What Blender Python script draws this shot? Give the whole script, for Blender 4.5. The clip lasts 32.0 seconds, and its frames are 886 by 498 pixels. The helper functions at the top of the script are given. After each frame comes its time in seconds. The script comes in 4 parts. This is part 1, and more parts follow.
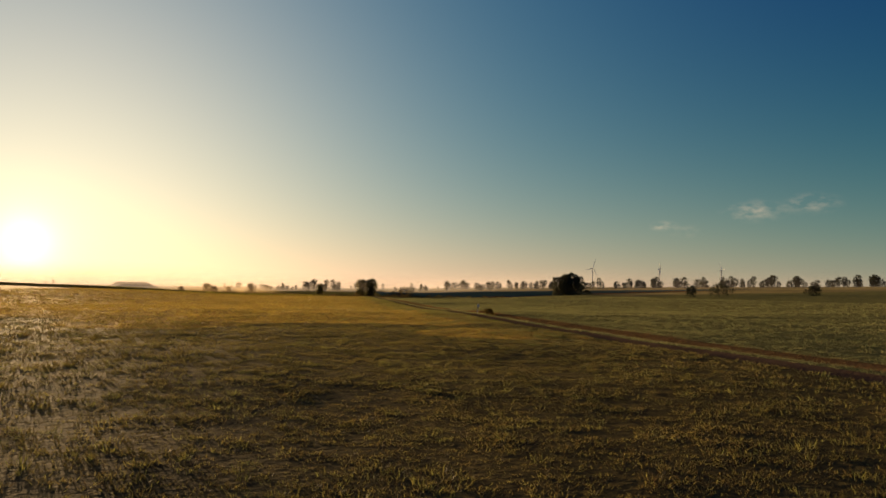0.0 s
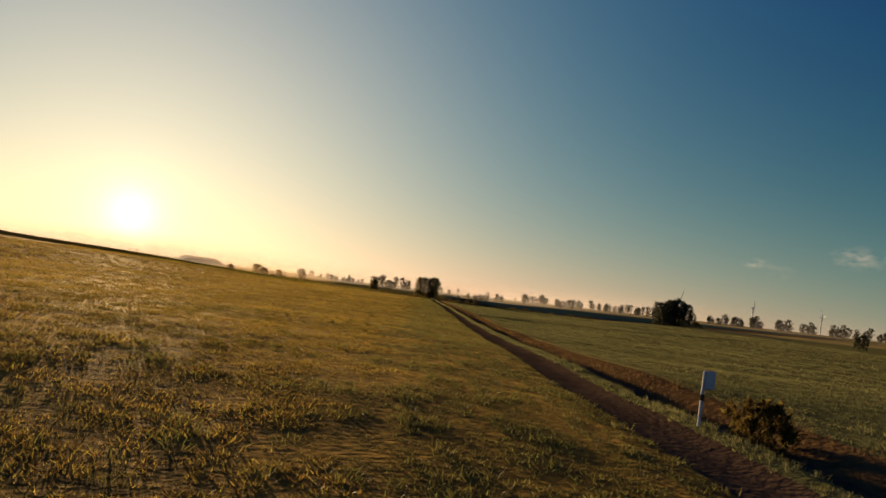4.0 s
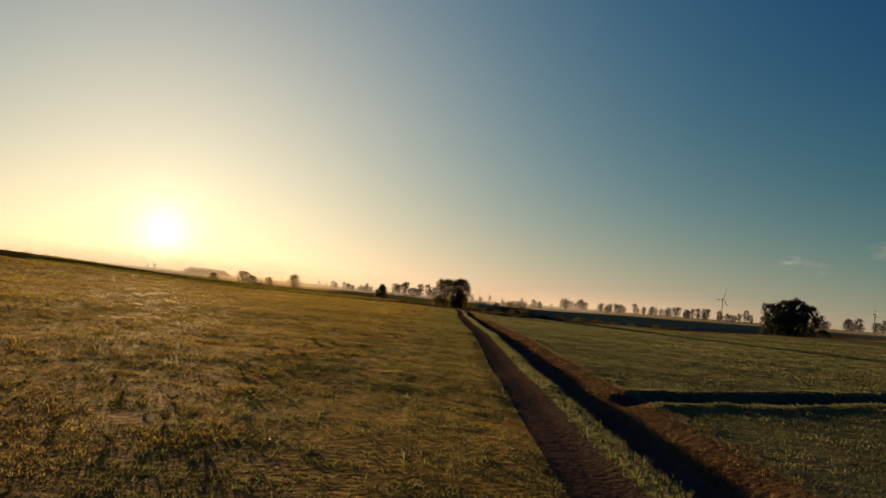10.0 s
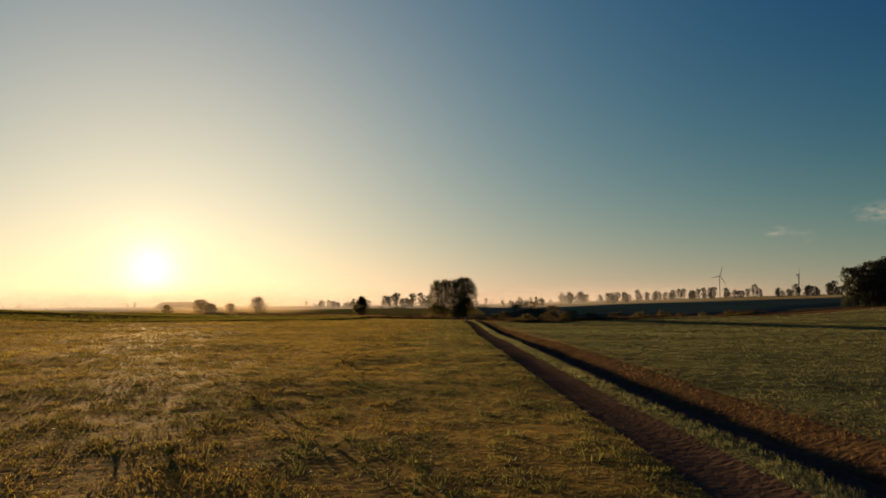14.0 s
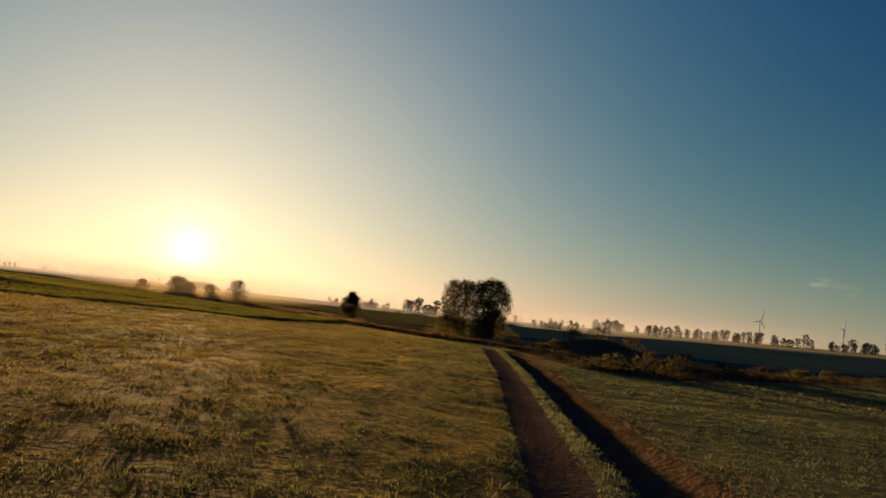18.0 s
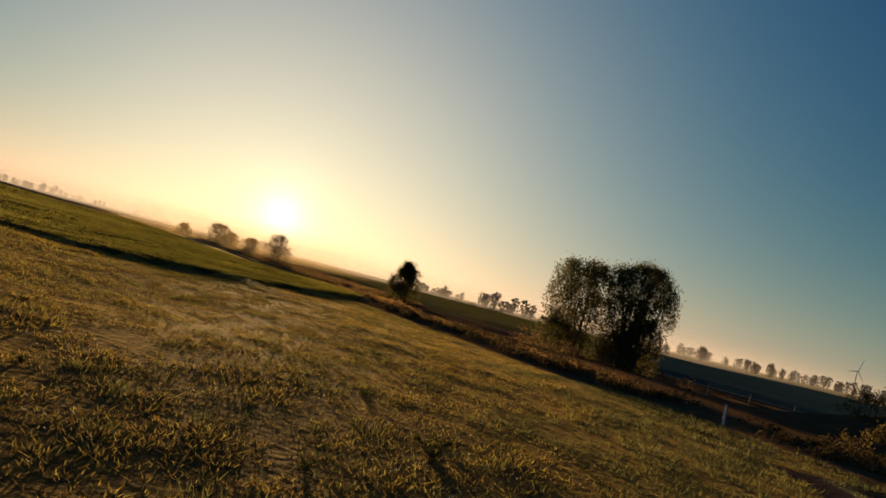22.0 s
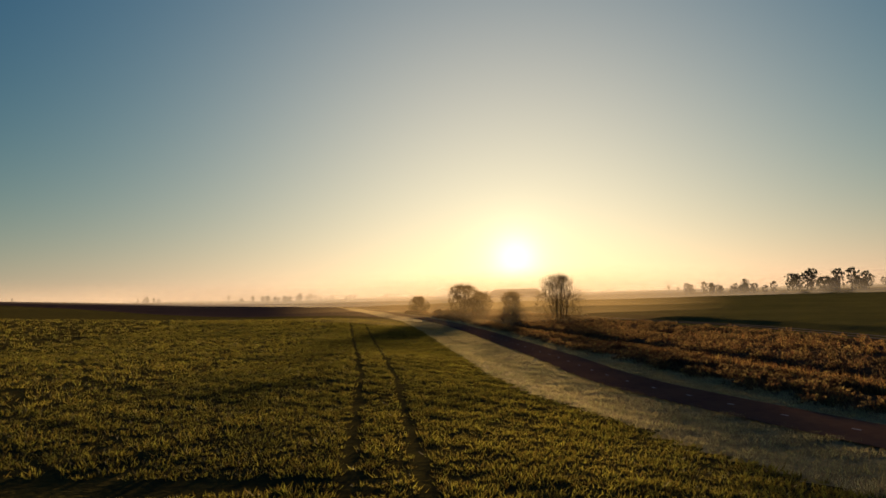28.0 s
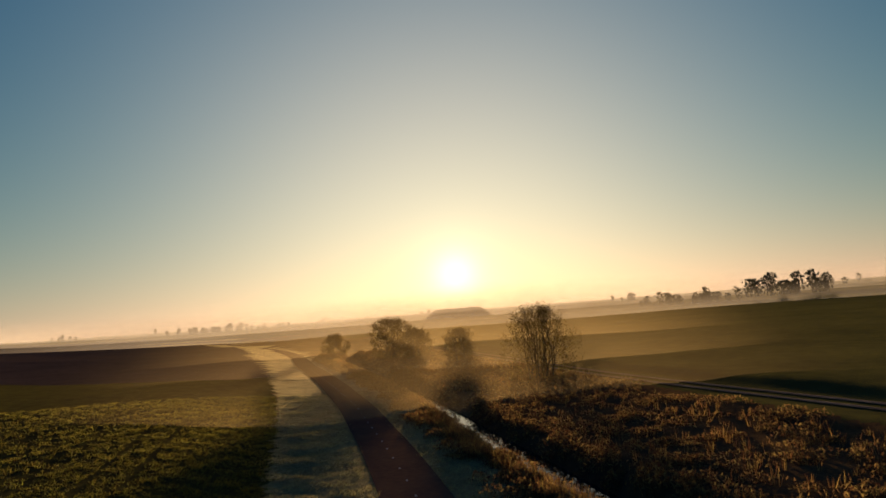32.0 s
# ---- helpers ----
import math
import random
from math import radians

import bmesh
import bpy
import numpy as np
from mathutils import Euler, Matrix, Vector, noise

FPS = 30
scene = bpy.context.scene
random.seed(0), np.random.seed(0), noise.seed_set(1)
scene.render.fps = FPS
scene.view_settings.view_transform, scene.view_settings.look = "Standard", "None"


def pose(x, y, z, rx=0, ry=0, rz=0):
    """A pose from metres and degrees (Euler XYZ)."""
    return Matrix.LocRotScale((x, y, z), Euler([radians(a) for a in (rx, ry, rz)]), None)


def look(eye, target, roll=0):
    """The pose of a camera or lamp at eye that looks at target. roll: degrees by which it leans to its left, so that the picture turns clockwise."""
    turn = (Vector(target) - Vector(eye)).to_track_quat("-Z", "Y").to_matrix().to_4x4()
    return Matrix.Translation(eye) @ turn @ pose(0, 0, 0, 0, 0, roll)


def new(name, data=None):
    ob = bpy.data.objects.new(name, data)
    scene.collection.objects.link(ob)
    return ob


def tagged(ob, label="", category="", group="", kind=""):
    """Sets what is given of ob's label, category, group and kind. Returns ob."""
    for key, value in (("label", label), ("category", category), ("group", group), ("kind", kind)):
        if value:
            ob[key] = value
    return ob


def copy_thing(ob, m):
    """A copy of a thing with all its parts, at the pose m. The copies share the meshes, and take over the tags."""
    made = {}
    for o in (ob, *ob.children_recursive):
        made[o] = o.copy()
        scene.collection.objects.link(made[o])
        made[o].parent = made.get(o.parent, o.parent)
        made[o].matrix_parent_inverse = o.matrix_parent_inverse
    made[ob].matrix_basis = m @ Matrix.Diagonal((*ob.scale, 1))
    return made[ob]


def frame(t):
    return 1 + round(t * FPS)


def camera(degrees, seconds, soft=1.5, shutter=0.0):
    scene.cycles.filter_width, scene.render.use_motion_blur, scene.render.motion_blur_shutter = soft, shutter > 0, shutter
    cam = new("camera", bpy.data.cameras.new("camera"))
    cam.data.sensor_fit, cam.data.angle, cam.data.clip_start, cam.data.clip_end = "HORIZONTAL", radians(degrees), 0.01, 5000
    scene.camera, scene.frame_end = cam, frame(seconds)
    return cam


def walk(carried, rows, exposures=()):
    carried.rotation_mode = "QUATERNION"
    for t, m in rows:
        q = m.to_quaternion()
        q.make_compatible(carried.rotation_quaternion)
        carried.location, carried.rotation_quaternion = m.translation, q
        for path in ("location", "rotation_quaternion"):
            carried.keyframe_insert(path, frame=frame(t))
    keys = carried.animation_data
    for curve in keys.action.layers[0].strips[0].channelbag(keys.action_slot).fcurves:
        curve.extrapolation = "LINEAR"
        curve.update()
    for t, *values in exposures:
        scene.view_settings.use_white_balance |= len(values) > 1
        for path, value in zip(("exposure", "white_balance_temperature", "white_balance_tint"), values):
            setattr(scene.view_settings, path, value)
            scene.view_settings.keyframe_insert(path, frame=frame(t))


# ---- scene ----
cam = camera(63.2, 32.0, soft=1.6)
PATH = [
    (0, (-0.01, 0.01, 5.11), (1.01, 9.95, 5.66), 0.83),
    (0.5, (1.59, 10.41, 4.87), (2.54, 20.35, 5.42), 3.19),
    (1, (3.20, 20.60, 4.79), (4.06, 30.55, 5.36), 5.53),
    (1.5, (4.61, 30.62, 4.77), (5.32, 40.58, 5.34), 7.23),
    (2, (5.71, 40.51, 4.63), (6.19, 50.49, 5.19), 7.80),
    (2.5, (6.71, 50.27, 4.39), (6.99, 60.25, 4.96), 7.44),
    (3, (7.60, 59.89, 4.31), (7.69, 69.87, 4.88), 7.46),
    (3.5, (8.27, 69.15, 4.27), (8.25, 79.14, 4.85), 7.27),
    (4.5, (8.70, 87.95, 3.79), (8.52, 97.93, 4.39), 7.77),
    (5.5, (8.43, 107.21, 3.54), (8.20, 117.18, 4.19), 7.21),
    (6, (8.37, 116.56, 3.78), (8.16, 126.53, 4.45), 5.69),
    (6.5, (8.25, 125.59, 3.94), (8.07, 135.57, 4.64), 4.26),
    (7, (8.20, 134.48, 4.11), (8.02, 144.45, 4.83), 3.44),
    (7.5, (8.18, 143.25, 4.21), (7.97, 153.22, 4.95), 3.04),
    (8, (8.18, 151.96, 4.25), (7.93, 161.93, 5.00), 2.88),
    (8.5, (8.22, 160.34, 4.16), (7.93, 170.31, 4.92), 2.87),
    (9, (8.26, 168.32, 4.00), (7.92, 178.29, 4.74), 3.07),
    (9.5, (8.20, 176.37, 3.84), (7.78, 186.34, 4.52), 3.86),
    (10, (8.12, 183.95, 3.68), (7.58, 193.92, 4.33), 5.78),
    (10.5, (7.93, 191.26, 3.57), (7.28, 201.22, 4.19), 7.46),
    (11, (7.53, 199.40, 3.55), (6.81, 209.35, 4.18), 8.65),
    (11.5, (6.93, 207.88, 3.55), (6.21, 217.84, 4.21), 8.05),
    (12, (6.23, 216.45, 3.54), (5.58, 226.41, 4.22), 5.48),
    (12.5, (5.45, 224.93, 3.51), (4.91, 234.89, 4.22), 2.87),
    (13, (4.83, 233.24, 3.48), (4.38, 243.20, 4.21), 1.11),
    (13.5, (4.30, 241.42, 3.44), (3.91, 251.38, 4.18), 0.10),
    (14, (3.90, 249.51, 3.44), (3.52, 259.48, 4.20), -0.47),
    (14.5, (3.64, 257.62, 3.50), (3.25, 267.58, 4.28), -0.71),
    (15.5, (3.42, 273.95, 3.70), (2.93, 283.91, 4.52), 0.66),
    (16.5, (3.47, 290.33, 3.96), (2.81, 300.28, 4.80), 3.25),
    (17, (3.55, 298.58, 3.90), (2.80, 308.52, 4.75), 4.54),
    (17.5, (3.58, 306.28, 3.67), (2.77, 316.21, 4.54), 5.49),
    (18, (3.54, 313.57, 3.44), (2.67, 323.49, 4.32), 6.32),
    (18.5, (3.04, 321.28, 3.19), (2.11, 331.20, 4.09), 7.58),
    (19, (2.55, 329.16, 3.16), (1.57, 339.08, 4.04), 8.07),
    (19.5, (1.91, 336.53, 3.01), (0.90, 346.44, 3.83), 8.53),
    (20, (1.11, 343.43, 2.80), (0.08, 353.35, 3.54), 8.62),
    (20.5, (0.18, 350.14, 2.61), (-0.91, 360.05, 3.32), 8.75),
    (21, (-1.01, 357.19, 2.50), (-2.28, 367.09, 3.20), 9.85),
    (21.5, (-2.46, 364.12, 2.42), (-4.03, 373.98, 3.09), 12.29),
    (22, (-4.16, 370.48, 2.43), (-6.13, 380.27, 3.03), 14.54),
    (22.5, (-6.46, 377.85, 2.27), (-8.97, 387.51, 2.80), 15.50),
    (23, (-9.57, 385.66, 2.12), (-12.55, 395.19, 2.61), 14.05),
    (23.5, (-13.08, 393.27, 2.32), (-16.46, 402.67, 2.78), 11.35),
    (24, (-16.45, 400.45, 2.58), (-20.23, 409.70, 3.03), 9.61),
    (24.5, (-19.66, 406.90, 2.84), (-23.81, 415.99, 3.28), 7.82),
    (25, (-22.95, 413.07, 3.04), (-27.39, 422.02, 3.49), 5.92),
    (25.5, (-26.22, 419.08, 3.27), (-30.83, 427.95, 3.74), 4.36),
    (26, (-29.29, 424.74, 3.45), (-34.03, 433.53, 3.96), 2.27),
    (26.5, (-32.26, 430.05, 3.63), (-37.10, 438.78, 4.16), 0.48),
    (27.5, (-40.41, 441.23, 3.91), (-45.40, 449.88, 4.52), -1.13),
    (28.5, (-48.70, 452.79, 4.28), (-53.65, 461.45, 4.97), -2.67),
    (29, (-51.96, 458.83, 4.46), (-56.79, 467.56, 5.18), -4.35),
    (29.5, (-55.11, 464.80, 4.77), (-59.77, 473.61, 5.52), -5.29),
    (30, (-57.45, 470.20, 5.20), (-61.97, 479.08, 5.96), -5.84),
    (30.5, (-59.86, 475.72, 5.70), (-64.24, 484.68, 6.48), -5.89),
    (31, (-61.87, 480.91, 6.35), (-66.17, 489.90, 7.15), -5.57),
    (31.5, (-64.24, 486.29, 6.80), (-68.49, 495.31, 7.62), -4.96),
    (32, (-66.04, 491.73, 7.25), (-70.27, 500.75, 8.10), -4.49),
]
walk(cam, [(t, look(eye, target, roll)) for t, eye, target, roll in PATH], ((0, 1.18), (3.5, 1.1), (6.0, 1.0), (32.0, 1.0)))

# ---- world, sun, exposure ----
SUN_AZ, SUN_EL = 24.3, 2.8          # degrees to the left of +y, above the horizon
SUN_DIR = Vector((-math.sin(radians(SUN_AZ)) * math.cos(radians(SUN_EL)), math.cos(radians(SUN_AZ)) * math.cos(radians(SUN_EL)), math.sin(radians(SUN_EL))))


def build_world():
    w = bpy.data.worlds.new("dawn_sky")
    scene.world = w
    w.use_nodes = True
    nt = w.node_tree
    nt.nodes.clear()

    def node(kind, **inputs):
        n = nt.nodes.new(kind)
        for k, v in inputs.items():
            n.inputs[k].default_value = v
        return n

    def math2(op, a, b):
        n = nt.nodes.new("ShaderNodeMath")
        n.operation = op
        for k, v in enumerate((a, b)):
            if isinstance(v, (int, float)):
                n.inputs[k].default_value = v
            else:
                nt.links.new(v, n.inputs[k])
        return n.outputs[0]

    def vec(op, a, b):
        n = nt.nodes.new("ShaderNodeVectorMath")
        n.operation = op
        for k, v in enumerate((a, b)):
            if isinstance(v, (tuple, Vector)):
                n.inputs[k].default_value = v
            else:
                nt.links.new(v, n.inputs[k])
        return n

    def scaled(colour, factor):
        n = nt.nodes.new("ShaderNodeVectorMath")
        n.operation = "SCALE"
        n.inputs[0].default_value = colour
        nt.links.new(factor, n.inputs["Scale"])
        return n.outputs[0]

    out, bg = node("ShaderNodeOutputWorld"), node("ShaderNodeBackground")
    sky = node("ShaderNodeTexSky")
    sky.sky_type = "NISHITA"
    sky.sun_disc = False
    sky.sun_elevation = radians(SUN_EL)
    sky.sun_rotation = radians(-SUN_AZ)
    sky.air_density, sky.dust_density, sky.ozone_density = 1.0, 1.2, 2.0
    tc = node("ShaderNodeTexCoord").outputs["Generated"]
    toward = math2("MAXIMUM", vec("DOT_PRODUCT", tc, SUN_DIR).outputs["Value"], 0.0)
    total = vec("MULTIPLY", sky.outputs[0], SKY_TINT).outputs[0]
    # haze: layers that thin out with height, and the sun's aureole from wide veil to bright core
    up = math2("MAXIMUM", vec("DOT_PRODUCT", tc, (0.0, 0.0, 1.0)).outputs["Value"], 0.0)
    for depth, power, colour in HAZE:
        fade = math2("POWER", toward, power)
        if depth:
            fade = math2("MULTIPLY", fade, math2("POWER", 2.71828, math2("DIVIDE", up, -depth)))
        total = vec("ADD", total, scaled(colour, fade)).outputs[0]
    # thin wisps of cloud low in the east
    for az, el, size, gain in ((-22.9, 5.0, 0.024, 1.0), (-29.3, 6.0, 0.048, 1.0), (-33.0, 6.4, 0.044, 0.85), (-24.5, 4.6, 0.030, 0.3)):
        d = Vector((-math.sin(radians(az)) * math.cos(radians(el)), math.cos(radians(az)) * math.cos(radians(el)), math.sin(radians(el))))
        off = vec("MULTIPLY", vec("SUBTRACT", tc, d).outputs[0], (1.0, 1.0, 2.6)).outputs[0]
        ln = vec("LENGTH", off, (0, 0, 0)).outputs["Value"]
        near = node("ShaderNodeMapRange", **{"From Min": 0.0, "From Max": size, "To Min": 1.0, "To Max": 0.0})
        near.interpolation_type = "SMOOTHSTEP"
        nt.links.new(ln, near.inputs["Value"])
        puff = node("ShaderNodeTexNoise", Scale=55.0, Detail=5.0)
        nt.links.new(vec("MULTIPLY", tc, (1.0, 1.0, 2.2)).outputs[0], puff.inputs["Vector"])
        lift = node("ShaderNodeMapRange", **{"From Min": 0.42, "From Max": 0.75})
        nt.links.new(puff.outputs["Fac"], lift.inputs["Value"])
        total = vec("ADD", total, scaled((0.85 * gain, 0.5 * gain, 0.28 * gain), math2("MULTIPLY", near.outputs[0], lift.outputs[0]))).outputs[0]
    nt.links.new(total, bg.inputs["Color"])
    bg.inputs["Strength"].default_value = 0.15
    nt.links.new(bg.outputs[0], out.inputs["Surface"])


SKY_TINT = (0.03, 0.06, 0.10)
HAZE = ((0.0, 0.0, (0.0, 0.025, 0.26)), (0.06, 0.0, (0.95, 0.0, 0.12)), (0.06, 2.0, (0.6, 0.0, 0.0)), (0.14, 0.0, (0.0, 0.76, 0.26)), (0.14, 1.5, (0.0, 0.42, 0.0)), (0.14, 3.0, (1.4, 0.05, 0.0)), (0.0, 4.0, (0.06, 0.62, 0.62)),
        (0.0, 7.0, (0.28, 0.06, 0.0)), (0.0, 16.0, (1.8, 1.12, 0.58)), (0.0, 600.0, (0.8, 0.66, 0.40)), (0.0, 2600.0, (1.8, 1.6, 1.25)))
build_world()
sun = bpy.data.lights.new("sun", "SUN")
sun.energy, sun.angle, sun.color = 5.0, radians(1.6), (1.0, 0.66, 0.33)
new("sun", sun).matrix_world = look(SUN_DIR * 100, (0, 0, 0))


# ---- materials ----
def material(name, base, rough=0.9, spread=0.35, scale=1.0, bump=0.0, bump_scale=8.0, second=None, translucent=0.0, per=None, coarse=0.12, metal=0.0, spec=0.0, fuzz=0.0):
    """A ground, leaf or paint material: two scales of noise over two colours, relief, and light through thin leaves."""
    m = bpy.data.materials.new(name)
    m.use_nodes = True
    nt = m.node_tree
    n, link = nt.nodes, nt.links.new
    bsdf = n["Principled BSDF"]
    bsdf.inputs["Roughness"].default_value = rough
    bsdf.inputs["Metallic"].default_value = metal
    bsdf.inputs["Specular IOR Level"].default_value = spec
    bsdf.inputs["Sheen Weight"].default_value = fuzz
    bsdf.inputs["Sheen Roughness"].default_value = 0.45
    tc = n.new("ShaderNodeTexCoord")
    fine, wide = n.new("ShaderNodeTexNoise"), n.new("ShaderNodeTexNoise")
    fine.inputs["Scale"].default_value, fine.inputs["Detail"].default_value = scale, 6
    wide.inputs["Scale"].default_value, wide.inputs["Detail"].default_value = scale * coarse, 3
    for t in (fine, wide):
        link(tc.outputs["Object"], t.inputs["Vector"])
    ramp = n.new("ShaderNodeValToRGB")
    second = second or tuple(c * (1 - spread) for c in base)
    ramp.color_ramp.elements[0].position, ramp.color_ramp.elements[1].position = 0.36, 0.66
    ramp.color_ramp.elements[0].color = (*second, 1)
    ramp.color_ramp.elements[1].color = (*base, 1)
    mix = n.new("ShaderNodeMath")
    mix.operation = "MULTIPLY_ADD"
    mix.inputs[1].default_value = 0.5
    half = n.new("ShaderNodeMath")
    half.operation = "MULTIPLY"
    half.inputs[1].default_value = 0.5
    link(wide.outputs["Fac"], half.inputs[0])
    link(fine.outputs["Fac"], mix.inputs[0])
    link(half.outputs[0], mix.inputs[2])
    link(mix.outputs[0], ramp.inputs["Fac"])
    colour = ramp.outputs["Color"]
    if per:
        hsv = n.new("ShaderNodeHueSaturation")
        link(colour, hsv.inputs["Color"])
        rnd = n.new("ShaderNodeNewGeometry").outputs["Random Per Island"] if per == "island" else n.new("ShaderNodeObjectInfo").outputs["Random"]
        vary = n.new("ShaderNodeMapRange")
        vary.inputs["To Min"].default_value, vary.inputs["To Max"].default_value = 0.55, 1.45
        link(rnd, vary.inputs["Value"])
        link(vary.outputs[0], hsv.inputs["Value"])
        hue = n.new("ShaderNodeMapRange")
        hue.inputs["To Min"].default_value, hue.inputs["To Max"].default_value = 0.47, 0.53
        link(rnd, hue.inputs["Value"])
        link(hue.outputs[0], hsv.inputs["Hue"])
        colour = hsv.outputs["Color"]
    link(colour, bsdf.inputs["Base Color"])
    link(colour, bsdf.inputs["Sheen Tint"])
    if bump:
        b = n.new("ShaderNodeBump")
        b.inputs["Strength"].default_value = 1.0
        b.inputs["Distance"].default_value = bump
        bn = n.new("ShaderNodeTexNoise")
        bn.inputs["Scale"].default_value, bn.inputs["Detail"].default_value = bump_scale, 5
        link(tc.outputs["Object"], bn.inputs["Vector"])
        link(bn.outputs["Fac"], b.inputs["Height"])
        link(b.outputs[0], bsdf.inputs["Normal"])
    if translucent:
        tr = n.new("ShaderNodeBsdfTranslucent")
        link(colour, tr.inputs["Color"])
        ms = n.new("ShaderNodeMixShader")
        ms.inputs[0].default_value = translucent
        link(bsdf.outputs[0], ms.inputs[1])
        link(tr.outputs[0], ms.inputs[2])
        link(ms.outputs[0], n["Material Output"].inputs["Surface"])
    return m


M_MEADOW = material("frosted_meadow", (0.175, 0.112, 0.026), 0.9, scale=3.2, bump=0.05, bump_scale=5.0, second=(0.062, 0.045, 0.015), fuzz=1.0, coarse=0.2, spec=0.002)
M_THIN = material("thin_weedy_stubble", (0.09, 0.07, 0.025), 0.9, scale=3.0, bump=0.06, bump_scale=5.0, second=(0.04, 0.034, 0.015), fuzz=0.3, coarse=0.25, spec=0.003)
M_FIELD = material("stubble_field", (0.125, 0.122, 0.048), 0.95, scale=2.5, bump=0.05, bump_scale=5.0, second=(0.055, 0.057, 0.024), fuzz=0.25, coarse=0.2)
M_CROP = material("young_crop", (0.062, 0.055, 0.016), 0.95, scale=3.4, bump=0.05, bump_scale=5.0, second=(0.032, 0.029, 0.011), fuzz=0.3, coarse=0.2)

M_NORTH = material("olive_winter_field", (0.095, 0.088, 0.027), 0.95, scale=0.5, bump=0.06, bump_scale=6.0, second=(0.06, 0.058, 0.02), fuzz=0.25)
M_SOIL = material("dark_soil", (0.105, 0.07, 0.044), 1.0, scale=2.5, bump=0.07, bump_scale=6.0, second=(0.062, 0.042, 0.028))
M_BANK = material("dry_bank_grass", (0.135, 0.083, 0.036), 0.95, scale=2.6, bump=0.10, bump_scale=5.0, second=(0.06, 0.038, 0.019))
M_VERGE = material("frosted_verge", (0.34, 0.265, 0.11), 0.95, scale=2.2, bump=0.10, bump_scale=4.0, second=(0.15, 0.12, 0.052), fuzz=0.85, spec=0.004)
M_DARK = material("winter_wheat", (0.05, 0.085, 0.072), 0.95, scale=0.4, bump=0.03, bump_scale=3.0, second=(0.033, 0.06, 0.05))
M_PLOUGH = material("ploughed_earth", (0.10, 0.068, 0.055), 1.0, scale=0.8, bump=0.08, bump_scale=3.0, second=(0.065, 0.046, 0.038))
M_FAR = material("far_grassland", (0.20, 0.165, 0.07), 0.95, scale=0.05, bump=0.08, bump_scale=2.5, second=(0.10, 0.085, 0.04), fuzz=0.3)
M_MARSH = material("marsh_grass", (0.15, 0.09, 0.036), 0.95, scale=0.8, bump=0.12, bump_scale=4.0, second=(0.07, 0.045, 0.022), fuzz=0.2)
M_ASPHALT = material("red_brown_asphalt", (0.16, 0.095, 0.054), 0.95, scale=3.0, bump=0.008, bump_scale=50.0, second=(0.105, 0.064, 0.044))
M_GRAVEL = material("pale_track", (0.26, 0.21, 0.15), 0.95, scale=2.0, bump=0.05, bump_scale=12.0, second=(0.15, 0.12, 0.08))
M_MARSHLEAF = material("marsh_herbs", (0.24, 0.14, 0.056), 0.9, scale=0.35, second=(0.10, 0.07, 0.034), translucent=0.5, per="island")
M_SCRUB = material("dark_scrub", (0.10, 0.066, 0.028), 0.9, scale=0.35, second=(0.042, 0.034, 0.016), translucent=0.4, per="island")
M_PAINT = material("worn_road_paint", (0.46, 0.43, 0.38), 0.8, scale=15.0, second=(0.3, 0.27, 0.23))
M_BLADE = material("grass_blades", (0.345, 0.232, 0.045), 0.6, scale=0.6, second=(0.125, 0.098, 0.026), translucent=0.6, per="island", spec=0.1)
M_THINBLADE = material("thin_grass_blades", (0.19, 0.15, 0.045), 0.65, scale=0.6, second=(0.07, 0.063, 0.02), translucent=0.55, per="island", spec=0.07)
M_FIELDBLADE = material("field_blades", (0.23, 0.22, 0.088), 0.7, scale=0.6, second=(0.09, 0.098, 0.04), translucent=0.5, per="island", spec=0.05)
M_TUSSOCK = material("tussock_blades", (0.19, 0.17, 0.045), 0.6, scale=0.4, second=(0.075, 0.08, 0.024), translucent=0.55, per="island", spec=0.08)
M_CROPLEAF = material("crop_leaves", (0.205, 0.17, 0.03), 0.65, scale=0.35, second=(0.075, 0.073, 0.015), translucent=0.6, per="island", spec=0.06)
M_FROST = material("frosted_blades", (0.50, 0.41, 0.20), 0.7, scale=0.5, second=(0.22, 0.205, 0.095), translucent=0.55, per="island", spec=0.12)
M_REED = material("dry_reeds", (0.34, 0.19, 0.066), 0.85, scale=0.4, second=(0.14, 0.085, 0.034), translucent=0.55, per="island")
M_WEED = material("weed_leaves", (0.12, 0.13, 0.032), 0.9, scale=0.6, second=(0.06, 0.07, 0.02), translucent=0.5, per="island")
M_LEAF = material("willow_leaves", (0.14, 0.105, 0.034), 0.75, scale=0.5, second=(0.06, 0.062, 0.02), translucent=0.5, per="island", spec=0.05)
M_LEAF_AUTUMN = material("autumn_leaves", (0.16, 0.11, 0.03), 0.75, scale=0.5, second=(0.08, 0.06, 0.02), translucent=0.4, per="island")
M_LEAF_FAR = material("far_foliage", (0.075, 0.075, 0.04), 0.85, scale=0.1, second=(0.048, 0.053, 0.033), translucent=0.35, per="island")
M_BARK = material("grey_bark", (0.10, 0.08, 0.06), 0.95, scale=3.0, bump=0.02, bump_scale=14.0, second=(0.05, 0.04, 0.03))
M_WOOD = material("weathered_wood", (0.30, 0.27, 0.22), 0.9, scale=4.0, bump=0.005, bump_scale=30.0, second=(0.17, 0.15, 0.12))
M_WHITE = material("white_paint", (0.75, 0.76, 0.76), 0.6, scale=0.4, second=(0.62, 0.63, 0.64))
M_WALL = material("rendered_wall", (0.35, 0.30, 0.25), 0.9, scale=0.6, second=(0.25, 0.21, 0.18))
